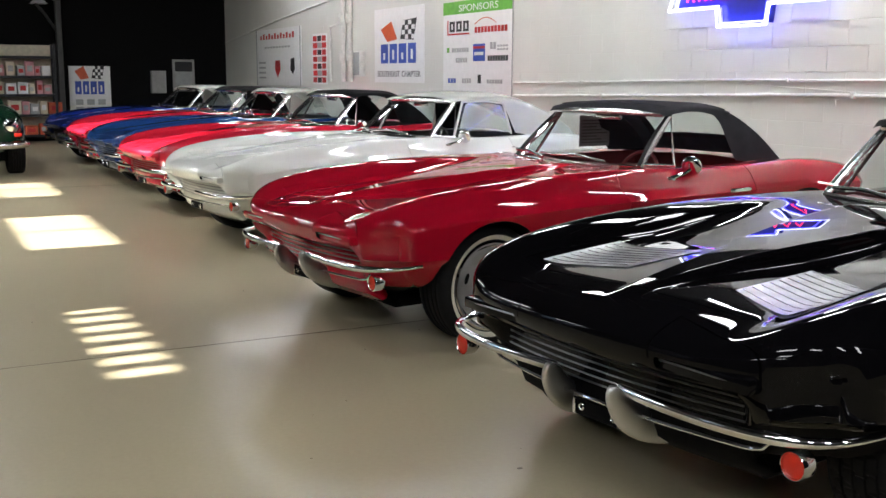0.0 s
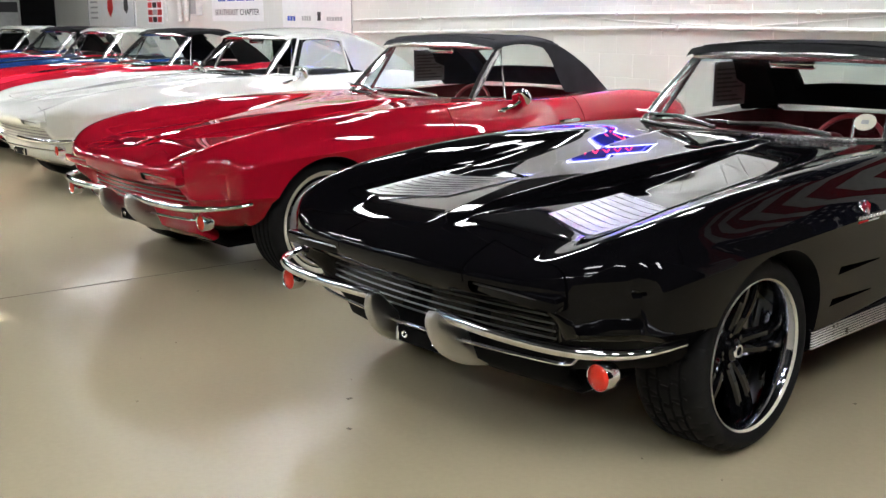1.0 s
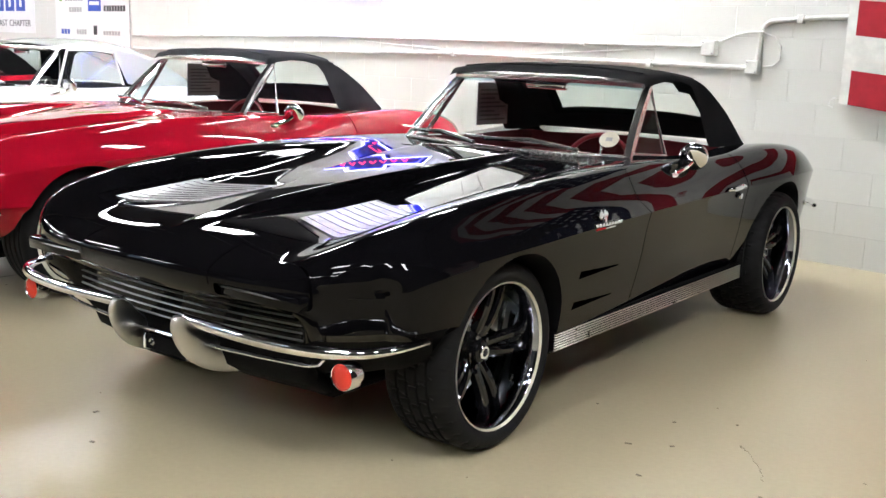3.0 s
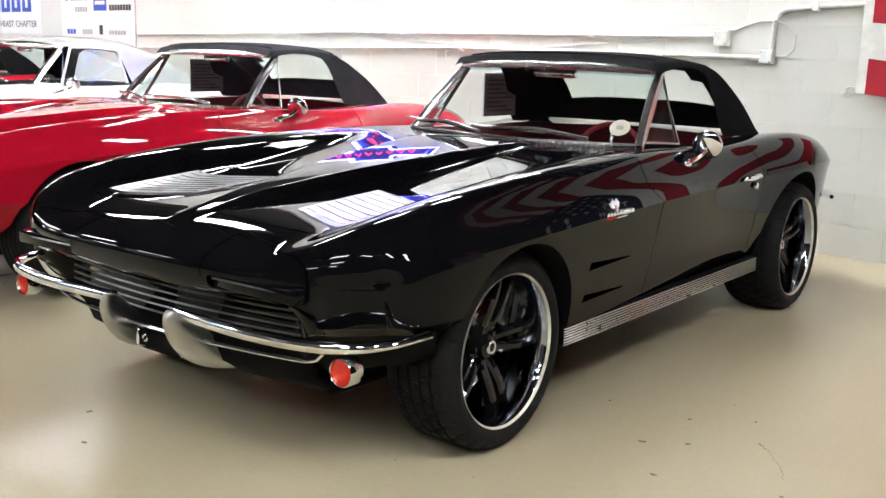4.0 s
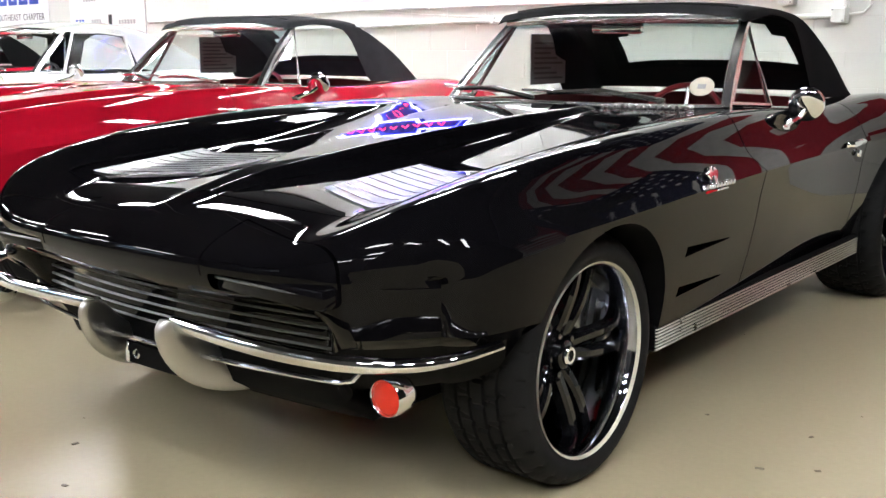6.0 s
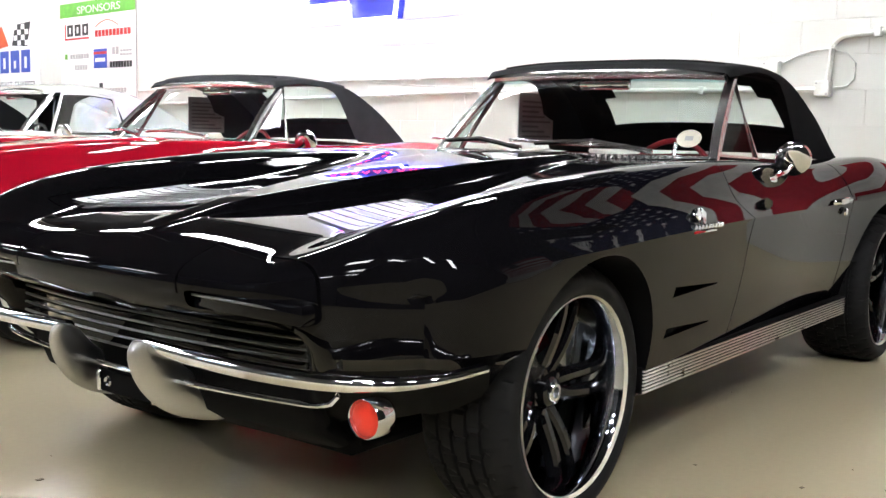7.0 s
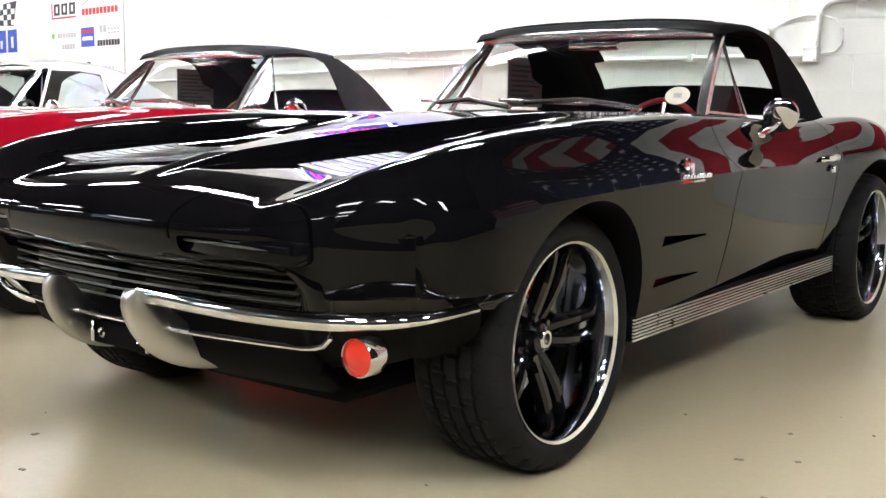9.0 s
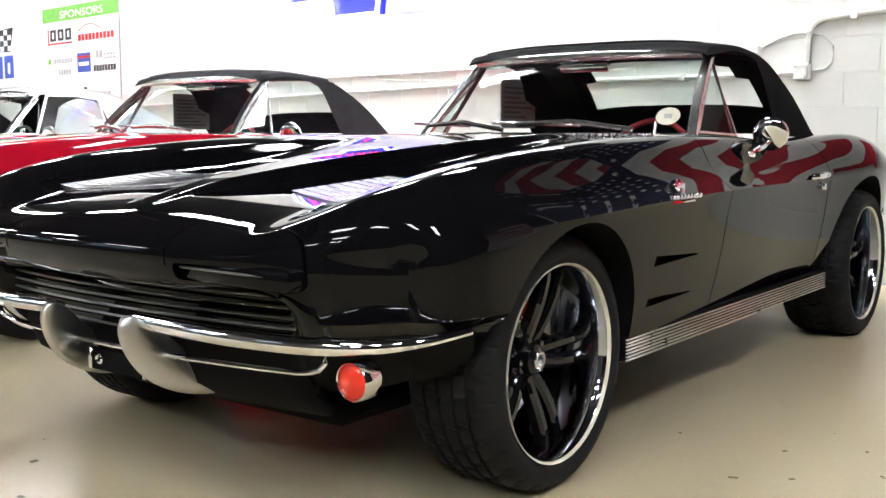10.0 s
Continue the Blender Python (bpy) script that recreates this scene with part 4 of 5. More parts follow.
    # sill trim: a ribbed bright panel
    for side in (1, -1):
        sill = part("sill_panel", box((min(side * 0.778, side * 0.806), 0.325, 0.256), (max(side * 0.778, side * 0.806), 2.03, 0.327), 0.004), LINER, car, "ribbed bright sill panel")
        for k in range(7):
            z = 0.259 + 0.0092 * k
            part("rib", box((min(side * 0.804, side * 0.8115), 0.327, z), (max(side * 0.804, side * 0.8115), 2.028, z + 0.0042), 0.0015), SATIN, sill)
    # rear bumper ends
    for side in (1, -1):
        pts = [Vector((side * x, y, z)) for x, y, z in ((0.30, 3.57, 0.47), (0.46, 3.54, 0.47), (0.60, 3.47, 0.473), (0.70, 3.36, 0.478), (0.765, 3.22, 0.483))]
        part("rear_bumper", tube(pts, [0.03, 0.03, 0.028, 0.024, 0.012], 10), CHROME, car, "chrome rear bumper")
    # exhaust and underbody block
    part("underbody", box((-0.42, -0.36, 0.16), (0.42, 3.0, 0.245), 0.03), LINER, car)
    if louvres:
        add_hood_panels(car)
    return car


def hood_z(x, y):
    """Height of the hood at a place."""
    lo, hi = 0.0, 1.0
    for _ in range(40):
        q = (lo + hi) / 2
        if skin(q, min(1.0, abs(x) / BODY[1](q * RUN))).y < y:
            lo = q
        else:
            hi = q
    xc = BODY[1](lo * RUN)
    return skin(lo, min(1.0, abs(x) / xc)).z


def polygon_badge():
    """Two small flags crossed over a shield."""
    bm = bmesh.new()
    for s in (-1, 1):
        m = pose(0.848, 0.535 + s * 0.014, 0.716, s * -32, -16, 0)
        add_box(bm, (-0.012, -0.016, -0.014), (0.008, 0.016, 0.016), 0.003, 1, m)
        add_box(bm, (-0.004, -0.002, -0.028), (0.004, 0.002, 0.022), 0.001, 1, m)
    add_box(bm, (-0.012, -0.012, -0.030), (0.010, 0.012, -0.004), 0.006, 2, pose(0.851, 0.535, 0.716, 0, -16, 0))
    return bm


def add_hood_panels(car):
    """The two louvred insets, the wing badge and the nose emblem of the oldest model."""
    for side in (1, -1):
        corners = [(0.235, -0.33), (0.535, -0.46), (0.555, -0.06), (0.235, 0.045)]
        rows = []
        for v in np.linspace(0, 1, 14):
            r = []
            for u in np.linspace(0, 1, 10):
                ax = corners[0][0] * (1 - u) + corners[1][0] * u
                bx = corners[3][0] * (1 - u) + corners[2][0] * u
                ay = corners[0][1] * (1 - u) + corners[1][1] * u
                by = corners[3][1] * (1 - u) + corners[2][1] * u
                x, y = side * (ax * (1 - v) + bx * v), ay * (1 - v) + by * v
                r.append(Vector((x, y, hood_z(x, y) + 0.004)))
            rows.append(r)
        bm = grid(rows)
        bmesh.ops.solidify(bm, geom=bm.faces[:], thickness=0.003)
        panel = part("hood_panel", bm, LOUVRE, car, "brushed aluminium louvred panel", 60)
        for k in range(9):
            v = (k + 0.6) / 9
            line = []
            for u in np.linspace(0.06, 0.94, 8):
                i = v * 13
                a, b = rows[int(i)], rows[min(int(i) + 1, 13)]
                j = u * 9
                p = a[int(j)].lerp(a[min(int(j) + 1, 9)], j % 1).lerp(b[int(j)].lerp(b[min(int(j) + 1, 9)], j % 1), i % 1)
                line.append(p + Vector((0, 0, 0.003)))
            part("louvre", tube(line, 0.0019, 6, flat=0.7), TRIM, panel, "bright louvre edge")
    # crossed-flag wing badge: a shield over a bar
    for side in (1,):
        b = part("wing_badge", polygon_badge(), CHROME, car, "chrome crossed-flag badge")
        for k in range(9):
            part("script_bar", box((0.850, 0.450 + 0.0215 * k, 0.682), (0.876, 0.467 + 0.0215 * k, 0.696), 0.002, 1), CHROME, b, "chrome script bar")
        part("badge_colour", box((0.852, 0.450, 0.673), (0.8775, 0.515, 0.680), 0.002, 1), CALIPER, b, "red inlay")
        part("badge_colour", box((0.852, 0.518, 0.673), (0.8775, 0.59, 0.680), 0.002, 1), CHROME, b, "bright inlay")


def build_coupe(car, body_paint):
    """The fixed fastback roof with its framed door windows."""
    tab = [(1.48, 1.190, 0.520, 1.161, 1.150), (1.54, 1.207, 0.532, 1.177, 1.155), (1.70, 1.231, 0.540, 1.190, 1.163), (1.90, 1.240, 0.542, 1.190, 1.160), (2.04, 1.238, 0.540, 1.177, 1.140), (2.11, 1.234, 0.538, 1.171, 0.874), (2.27, 1.215, 0.532, 1.140, 0.846), (2.50, 1.165, 0.520, 1.075, 0.846), (2.73, 1.080, 0.480, 0.990, 0.842), (2.96, 0.965, 0.410, 0.895, 0.814), (3.15, 0.840, 0.310, 0.800, 0.769)]
    cols = [curve_through([r[0] for r in tab], [r[k] for r in tab]) for k in range(1, 4)]
    rows = []
    for y in sorted(list(np.linspace(1.475, 3.145, 60)) + [2.095, 2.115]):
        zm, xr, zr = (c(y) for c in cols)
        zl = min(float(np.interp(y, [r[0] for r in tab], [r[4] for r in tab])), zr - 0.02)
        half = [Vector((xr * k / 10, y, zm - (zm - zr) * (k / 10) ** 3.0)) for k in range(11)]
        for k in range(1, 10):
            s = k / 9
            half.append(Vector((xr + 0.015 * math.sin(s * 1.57) + 0.36 * max(0, zr - zl) * s, y, zr + (zl - zr) * s)))
        rows.append([Vector((-p.x, p.y, p.z)) for p in reversed(half[1:])] + half)
    bm = bmesh.new()
    vv = [[bm.verts.new(p) for p in r] for r in rows]
    n = len(vv[0])
    mid = (n - 1) / 2
    for i in range(len(vv) - 1):
        y = (rows[i][0].y + rows[i + 1][0].y) / 2
        for j in range(n - 1):
            top = abs(j + 0.5 - mid) < 10
            if top and 2.365 < y < 2.945 and 0.06 < abs(rows[i][j].x + rows[i][j + 1].x) / 2 < 0.46:
                continue
            bm.faces.new((vv[i][j], vv[i][j + 1], vv[i + 1][j + 1], vv[i + 1][j]))
    bmesh.ops.solidify(bm, geom=bm.faces[:], thickness=0.02)
    roof = part("roof", bm, body_paint, car, "fastback roof in body colour", 60)
    glass = [[p + Vector((0, 0, -0.008)) for p in r[int(mid) - 9:int(mid) + 10]] for r in rows if 2.325 < r[0].y < 2.985]
    w = part("rear_window", grid(glass), GLASS, car, "fastback rear glass", 180)
    w.visible_shadow = False
    lining = [[Vector((p.x * 0.955, p.y, p.z - 0.026)) for p in r] for r in rows if r[0].y < 2.395]
    part("headliner", grid(lining), LINER, car, "black roof lining", 60)
    for side in (1, -1):
        g = bmesh.new()
        g.faces.new([g.verts.new(p) for p in ((side * 0.640, 1.455, 0.86), (side * 0.570, 1.585, 1.145), (side * 0.556, 1.845, 1.15), (side * 0.558, 2.035, 1.125), (side * 0.635, 2.075, 0.862))])
        gp = part("door_window", g, GLASS, car, "clear door window")
        gp.visible_shadow = False
        fr = part("window_frame", tube([(side * 0.642, 1.45, 0.857), (side * 0.572, 1.585, 1.15), (side * 0.56, 1.845, 1.155), (side * 0.562, 2.045, 1.13), (side * 0.637, 2.085, 0.86)], 0.012, 6), body_paint, car)

# ---- the row of cars ----
build_car(pose(0, 0, 0), "glossy black convertible with black roof and red interior", BLACK, "soft", CLOTH, "custom", RED_LEATHER, True)
build_car(pose(-2.65, 0.30, 0), "deep red convertible with charcoal fabric roof and whitewall tyres", RED, "soft", GREY_CLOTH, "rally", RED_LEATHER)
build_car(pose(-5.80, 0.90, 0), "white fastback coupe with dark windows", WHITE, "coupe", None, "rally", BLACK_VINYL, detail=1)
build_car(pose(-8.10, 1.20, 0), "bright red convertible with white stripe and black roof", PINK_RED, "soft", CLOTH, "rally", BLACK_VINYL, detail=1)
build_car(pose(-10.3, 1.48, 0), "blue convertible with white hard top", BLUE, "hard", WHITE, "rally", BLACK_VINYL, detail=1)
build_car(pose(-12.3, 1.75, 0), "bright red convertible with black fabric roof", PINK_RED, "soft", CLOTH, "rally", BLACK_VINYL, detail=1)
build_car(pose(-14.7, 2.05, 0, 0, 0, 3), "dark blue convertible with white hard top", DEEP_BLUE, "hard", WHITE, "rally", BLACK_VINYL, detail=1)

# ---- on the white wall ----
PAPER = plain("white_banner_vinyl", (0.74, 0.74, 0.74), 0.45, vary=0.04)
INK_BLUE = plain("blue_ink", (0.03, 0.07, 0.38), 0.5)
INK_RED = plain("red_ink", (0.50, 0.02, 0.02), 0.5)
INK_GREEN = plain("green_ink", (0.13, 0.42, 0.05), 0.5)
INK_BLACK = plain("black_ink", (0.012, 0.012, 0.014), 0.5)
INK_GREY = plain("grey_ink", (0.35, 0.36, 0.36), 0.5)
INK_ORANGE = plain("orange_red_ink", (0.55, 0.09, 0.03), 0.5)
CONDUIT = plain("white_painted_conduit", (0.70, 0.70, 0.67), 0.45)
DARK_STEEL = plain("dark_painted_steel", (0.05, 0.05, 0.05), 0.6)
GREY_METAL = plain("painted_grey_metal", (0.32, 0.32, 0.31), 0.45)


def on_wall(name, x, z, label, category, off=0.0, group=""):
    return thing(name, HALL @ pose(x, -off, z), label, category, group)


def flat(parent, name, x0, z0, x1, z1, material, label="", lift=0.004, thick=0.003):
    """A thin printed or raised rectangle on a board."""
    return part(name, box((x0, -lift - thick, z0), (x1, -lift, z1)), material, parent, label)


def polygon_plate(points, lift, thick):
    bm = bmesh.new()
    add_grid(bm, [[(x, -lift, z) for x, z in points], [(x, -lift - thick, z) for x, z in points]], True)
    bmesh.ops.holes_fill(bm, edges=[e for e in bm.edges if len(e.link_faces) == 1], sides=0)
    return bm


def words(parent, text, x, z, size, material, width=None, label="", lift=0.006):
    cu = bpy.data.curves.new("letters", "FONT")
    cu.body, cu.size, cu.align_x, cu.extrude = text, size, "CENTER", 0.001
    tmp = new("letters_blank", cu)
    dg = bpy.context.evaluated_depsgraph_get()
    dg.update()
    me = bpy.data.meshes.new_from_object(tmp.evaluated_get(dg))
    bpy.data.objects.remove(tmp)
    me.materials.clear()
    me.materials.append(material)
    ob = new("letters", me)
    ob.parent = parent
    span = max(v.co.x for v in me.vertices) - min(v.co.x for v in me.vertices)
    sx = (width / span) if width else 1.0
    ob.matrix_basis = pose(x, -lift, z, 90) @ Matrix.Diagonal((sx, 1, 1, 1))
    if label:
        ob["label"] = label
    return ob


def club_sign(x0, x1, z0, z1, m=None, small=False):
    """A white sheet with two crossed flags over four blue blocks and a line of words."""
    w, h = x1 - x0, z1 - z0
    s = thing("club_sign", m or HALL @ pose((x0 + x1) / 2, -0.004, z0), "white club sign with crossed flags over blue blocks", "sign")
    board = part("board", box((-w / 2, -0.004, 0), (w / 2, 0, h)), PAPER, s)
    top = 0.42 if not small else 0.60
    for k in range(4):
        x = -w * 0.36 + k * w * 0.185
        flat(s, "blue_block", x, h * (top - 0.16), x + w * 0.15, h * (top + 0.10), INK_BLUE)
        flat(s, "notch", x + w * 0.055, h * (top - 0.16 + 0.05), x + w * 0.095, h * (top + (0.02 if k % 2 else -0.02)), PAPER, lift=0.0075, thick=0.001)
    part("red_flag", polygon_plate([(-w * 0.36, h * (top + 0.30)), (-w * 0.14, h * (top + 0.40)), (-w * 0.02, h * (top + 0.16)), (-w * 0.22, h * (top + 0.13))], 0.004, 0.003), INK_ORANGE, s, "orange-red flag")
    chk = part("checked_flag", polygon_plate([(w * 0.04, h * (top + 0.16)), (w * 0.10, h * (top + 0.40)), (w * 0.36, h * (top + 0.42)), (w * 0.30, h * (top + 0.14))], 0.004, 0.003), INK_BLACK, s, "black and white checked flag")
    for i in range(4):
        for j in range(4):
            if (i + j) % 2:
                x, z = w * (0.075 + 0.063 * i), h * (top + 0.155 + 0.062 * j)
                flat(chk, "white_square", x, z, x + w * 0.06, z + h * 0.058, PAPER, lift=0.0075, thick=0.001)
    if small:
        for i in range(3):
            for j in range(2):
                flat(s, "photo", -w * 0.36 + i * w * 0.27, h * (0.08 + 0.15 * j), -w * 0.18 + i * w * 0.27, h * (0.19 + 0.15 * j), INK_GREY)
        flat(s, "strip", -w * 0.42, h * 0.02, w * 0.42, h * 0.05, INK_ORANGE)
    else:
        words(s, "SOUTHEAST", -w * 0.20, h * 0.08, h * 0.11, INK_BLACK, w * 0.46, "black capital letters")
        words(s, "CHAPTER", w * 0.25, h * 0.08, h * 0.11, INK_BLACK, w * 0.36, "black capital letters")
    return s


club_sign(-12.57, -10.84, 1.28, 2.38)


def sponsor_banner():
    x0, x1, z0, z1 = -10.26, -8.45, 1.13, 2.35
    w, h = x1 - x0, z1 - z0
    s = thing("sponsor_banner", HALL @ pose((x0 + x1) / 2, -0.004, z0), "tall white sponsor banner with green heading", "banner")
    part("sheet", box((-w / 2, -0.004, 0), (w / 2, 0, h)), PAPER, s)
    part("binding", box((w / 2 - 0.012, -0.010, 0), (w / 2 + 0.004, -0.004, h)), INK_GREY, s, "grey edge binding")
    flat(s, "heading", -w / 2, h * 0.865, w / 2 - 0.014, h, INK_GREEN, "green heading strip")
    words(s, "SPONSORS", 0.05, h * 0.89, h * 0.10, PAPER, w * 0.56, "white capital letters", lift=0.010)
    # marks of the sponsors: plain shapes in their colours
    for k in range(3):
        x = -w * 0.40 + k * w * 0.105
        flat(s, "mark", x, h * 0.68, x + w * 0.08, h * 0.79, INK_BLACK)
        flat(s, "counter", x + w * 0.03, h * 0.705, x + w * 0.055, h * 0.765, PAPER, lift=0.0075, thick=0.001)
    flat(s, "mark", -w * 0.42, h * 0.645, -w * 0.10, h * 0.662, INK_RED)
    flat(s, "mark", -w * 0.435, h * 0.645, -w * 0.42, h * 0.80, INK_RED)
    for k in range(10):
        x = -w * 0.02 + k * w * 0.046
        flat(s, "mark", x, h * 0.655, x + w * 0.034, h * 0.715, INK_RED)
    part("car_outline", tube([(-w * 0.02 + w * 0.30 * t, -0.006, h * (0.745 + 0.06 * math.sin(t * 3.1))) for t in np.linspace(0, 1, 9)], 0.006, 5), INK_ORANGE, s)
    flat(s, "mark", -w * 0.04, h * 0.36, w * 0.13, h * 0.54, INK_BLUE, "blue square mark")
    flat(s, "mark", -w * 0.04, h * 0.49, w * 0.13, h * 0.515, INK_RED, lift=0.0075, thick=0.001)
    flat(s, "mark", -w * 0.02, h * 0.42, w * 0.11, h * 0.455, PAPER, lift=0.0075, thick=0.001)
    for x, z, ww, hh, mt in ((-0.36, 0.46, 0.26, 0.045, INK_GREY), (-0.44, 0.46, 0.05, 0.05, INK_GREEN), (-0.30, 0.35, 0.18, 0.05, INK_GREY), (0.20, 0.48, 0.09, 0.07, INK_GREY), (0.30, 0.50, 0.15, 0.02, INK_GREY),
                             (0.30, 0.465, 0.15, 0.02, INK_GREY), (0.17, 0.36, 0.28, 0.055, INK_BLACK), (-0.42, 0.13, 0.13, 0.05, INK_BLUE), (-0.20, 0.13, 0.14, 0.05, INK_GREY), (0.03, 0.13, 0.06, 0.09, INK_BLACK), (0.16, 0.13, 0.22, 0.04, INK_GREY)):
        n = max(1, int(ww / 0.035))
        for k in range(n):
            flat(s, "print", w * (x + ww * k / n), h * z, w * (x + ww * (k + 0.75) / n), h * (z + hh), mt)


sponsor_banner()


def wide_sign():
    x0, x1, z0, z1 = -18.5, -15.87, 1.19, 2.28
    w, h = x1 - x0, z1 - z0
    s = thing("wall_sign", HALL @ pose((x0 + x1) / 2, -0.004, z0), "white sign with red script line and small emblems", "sign")
    part("board", box((-w / 2, -0.02, 0), (w / 2, 0, h)), PAPER, s)
    for x in (-w / 2, w / 2 - 0.04):
        part("edge", box((x, -0.03, 0), (x + 0.04, -0.0201, h)), INK_GREY, s)
    for k in range(12):
        flat(s, "script", -w * 0.40 + k * w * 0.066, h * 0.82, -w * 0.36 + k * w * 0.066, h * (0.89 + 0.03 * (k % 2)), INK_RED, lift=0.0205)
    for k in range(9):
        flat(s, "print", -w * 0.30 + k * w * 0.066, h * 0.66, -w * 0.25 + k * w * 0.066, h * 0.69, INK_GREY, lift=0.0205)
    part("emblem", polygon_plate([(-w * 0.06, h * 0.28), (0, h * 0.14), (w * 0.06, h * 0.28), (w * 0.05, h * 0.44), (-w * 0.05, h * 0.44)], 0.0205, 0.003), INK_RED, s, "red shield")
    part("emblem", polygon_plate([(w * 0.28, h * 0.28), (w * 0.33, h * 0.20), (w * 0.37, h * 0.28), (w * 0.36, h * 0.48), (w * 0.29, h * 0.46)], 0.0205, 0.003), INK_BLACK, s, "black shield")
    for k in range(4):
        flat(s, "print", -w * 0.44, h * (0.12 + 0.09 * k), -w * 0.28, h * (0.15 + 0.09 * k), INK_GREY, lift=0.0205)


wide_sign()
p = on_wall("poster", -14.95, 1.23, "narrow red and black printed poster", "poster", 0.004)
part("sheet", box((-0.35, -0.004, 0), (0.35, 0, 0.88)), PAPER, p)
for k in range(7):
    for j in range(3):
        flat(p, "print", -0.32 + 0.22 * j, 0.03 + 0.12 * k, -0.14 + 0.22 * j + 0.02 * (k % 2), 0.12 + 0.12 * k, (INK_RED, INK_BLACK, INK_RED, INK_GREY)[(k * 2 + j) % 4])


def neon_sign():
    """A bow-tie outline in white and blue tubes on a dark box, with small red tubes inside."""
    s = on_wall("neon_sign", -4.48, 1.82, "lit blue and white bow-tie neon sign", "neon sign", 0.06)
    edge = [(-0.97, 0.17), (-0.325, 0.17), (-0.30, 0.0), (0.30, 0.0), (0.325, 0.17), (0.97, 0.17), (0.86, 0.45), (0.34, 0.45), (0.31, 0.63), (-0.31, 0.63), (-0.34, 0.45), (-0.86, 0.45)]
    part("backing", polygon_plate([(x * 0.93, 0.02 + z * 0.93) for x, z in edge], -0.05, 0.05), NEON_BACK, s, "blue enamelled backing")
    part("outer_tube", tube([(x, -0.05, z) for x, z in edge + edge[:1]], 0.010, 8), NEON_WHITE, s, "white lit tube")
    part("inner_tube", tube([(x * 0.9, -0.045, 0.03 + z * 0.9) for x, z in edge + edge[:1]], 0.009, 8), NEON_BLUE, s, "blue lit tube")
    for k in range(9):
        x = -0.72 + k * 0.16
        part("letter_tube", tube([(x, -0.045, 0.24), (x + 0.05, -0.045, 0.36), (x + 0.09, -0.045, 0.24)], 0.008, 6), NEON_RED, s, "red lit tube")
    for x in (-0.3, 0.3):
        part("bracket", box((x - 0.03, 0.0, 0.25), (x + 0.03, 0.062, 0.31)), GREY_METAL, s)


NEON_WHITE = emitter("neon_white", (0.75, 0.80, 1.0), 1.4)
NEON_BLUE = emitter("neon_blue", (0.06, 0.06, 1.0), 4.0)
NEON_RED = emitter("neon_red", (1.0, 0.03, 0.10), 1.0)
NEON_BACK = plain("blue_enamel", (0.02, 0.03, 0.25), 0.3)
neon_sign()


def run_pipe(name, pts, r, label, clips=()):
    t = on_wall(name, pts[0][0], pts[0][1], label, "conduit")
    line = [(x - pts[0][0], -0.002 - r, z - pts[0][1]) for x, z in pts]
    part("pipe", tube(line, r, 8), CONDUIT, t)
    for x, z in clips:
        part("clip", box((x - pts[0][0] - 0.02, -2.6 * r, z - pts[0][1] - r * 1.7), (x - pts[0][0] + 0.02, 0, z - pts[0][1] + r * 1.7), 0.003), CONDUIT, t)
    return t


def bend(a, corner, b, n=6, r=0.05):
    a, c, b = Vector(a), Vector(corner), Vector(b)
    p, q = c + (a - c).normalized() * r, c + (b - c).normalized() * r
    return [tuple(p.lerp(c, t).lerp(c.lerp(q, t), t)) for t in np.linspace(0, 1, n)]


run_pipe("conduit", [(-8.40, 1.297), (-4.90, 1.352), (-1.0, 1.353)], 0.011, "thin white painted conduit along the wall", [(-7.0, 1.320), (-4.0, 1.353), (-2.0, 1.354)])
run_pipe("conduit", [(-8.40, 1.147), (-3.48, 1.238), (-0.65, 1.222)], 0.015, "thin white painted conduit along the wall", [(-6.6, 1.181), (-3.3, 1.237), (-1.4, 1.226)])
run_pipe("conduit", [(-0.580, 1.262), (-0.572, 1.35)] + bend((-0.568, 1.42), (-0.555, 1.527), (-0.40, 1.532), 8, 0.09) + [(-0.16, 1.550), (0.95, 1.585)], 0.016, "bent white painted conduit rising from a box", [(-0.30, 1.540)])
run_pipe("cable", [(-0.89, 1.372), (-0.77, 1.43), (-0.67, 1.455), (-0.57, 1.455), (-0.48, 1.43), (-0.425, 1.37), (-0.425, 1.285), (-0.47, 1.24), (-0.55, 1.233)], 0.005, "loose white cable loop on the wall")
run_pipe("cable", [(-4.90, 1.352), (-4.1, 1.30), (-3.3, 1.265), (-2.6, 1.252), (-1.9, 1.295), (-1.2, 1.343)], 0.004, "sagging white cable along the wall")
for x, z, s in ((-0.928, 1.343, 0.052), (-0.598, 1.226, 0.045)):
    b = on_wall("junction_box", x, z, "small white electrical junction box", "junction box")
    part("body", box((-s, -0.05, -s), (s, 0, s), 0.005, 2), CONDUIT, b)
    part("cover", box((-s * 0.9, -0.056, -s * 0.9), (s * 0.9, -0.0502, s * 0.9), 0.002), CONDUIT, b)
    for dx, dz in ((-0.7, 0.7), (0.7, -0.7)):
        part("screw", box((dx * s - 0.005, -0.059, dz * s - 0.005), (dx * s + 0.005, -0.0562, dz * s + 0.005)), GREY_METAL, b)
hk = on_wall("wall_hook", -3.46, 1.205, "small white wire hook on the wall", "hook")
part("wire", tube([(0, 0, 0), (0, -0.04, 0), (0.02, -0.05, -0.04), (0, -0.03, -0.06)], 0.004, 6), CONDUIT, hk)
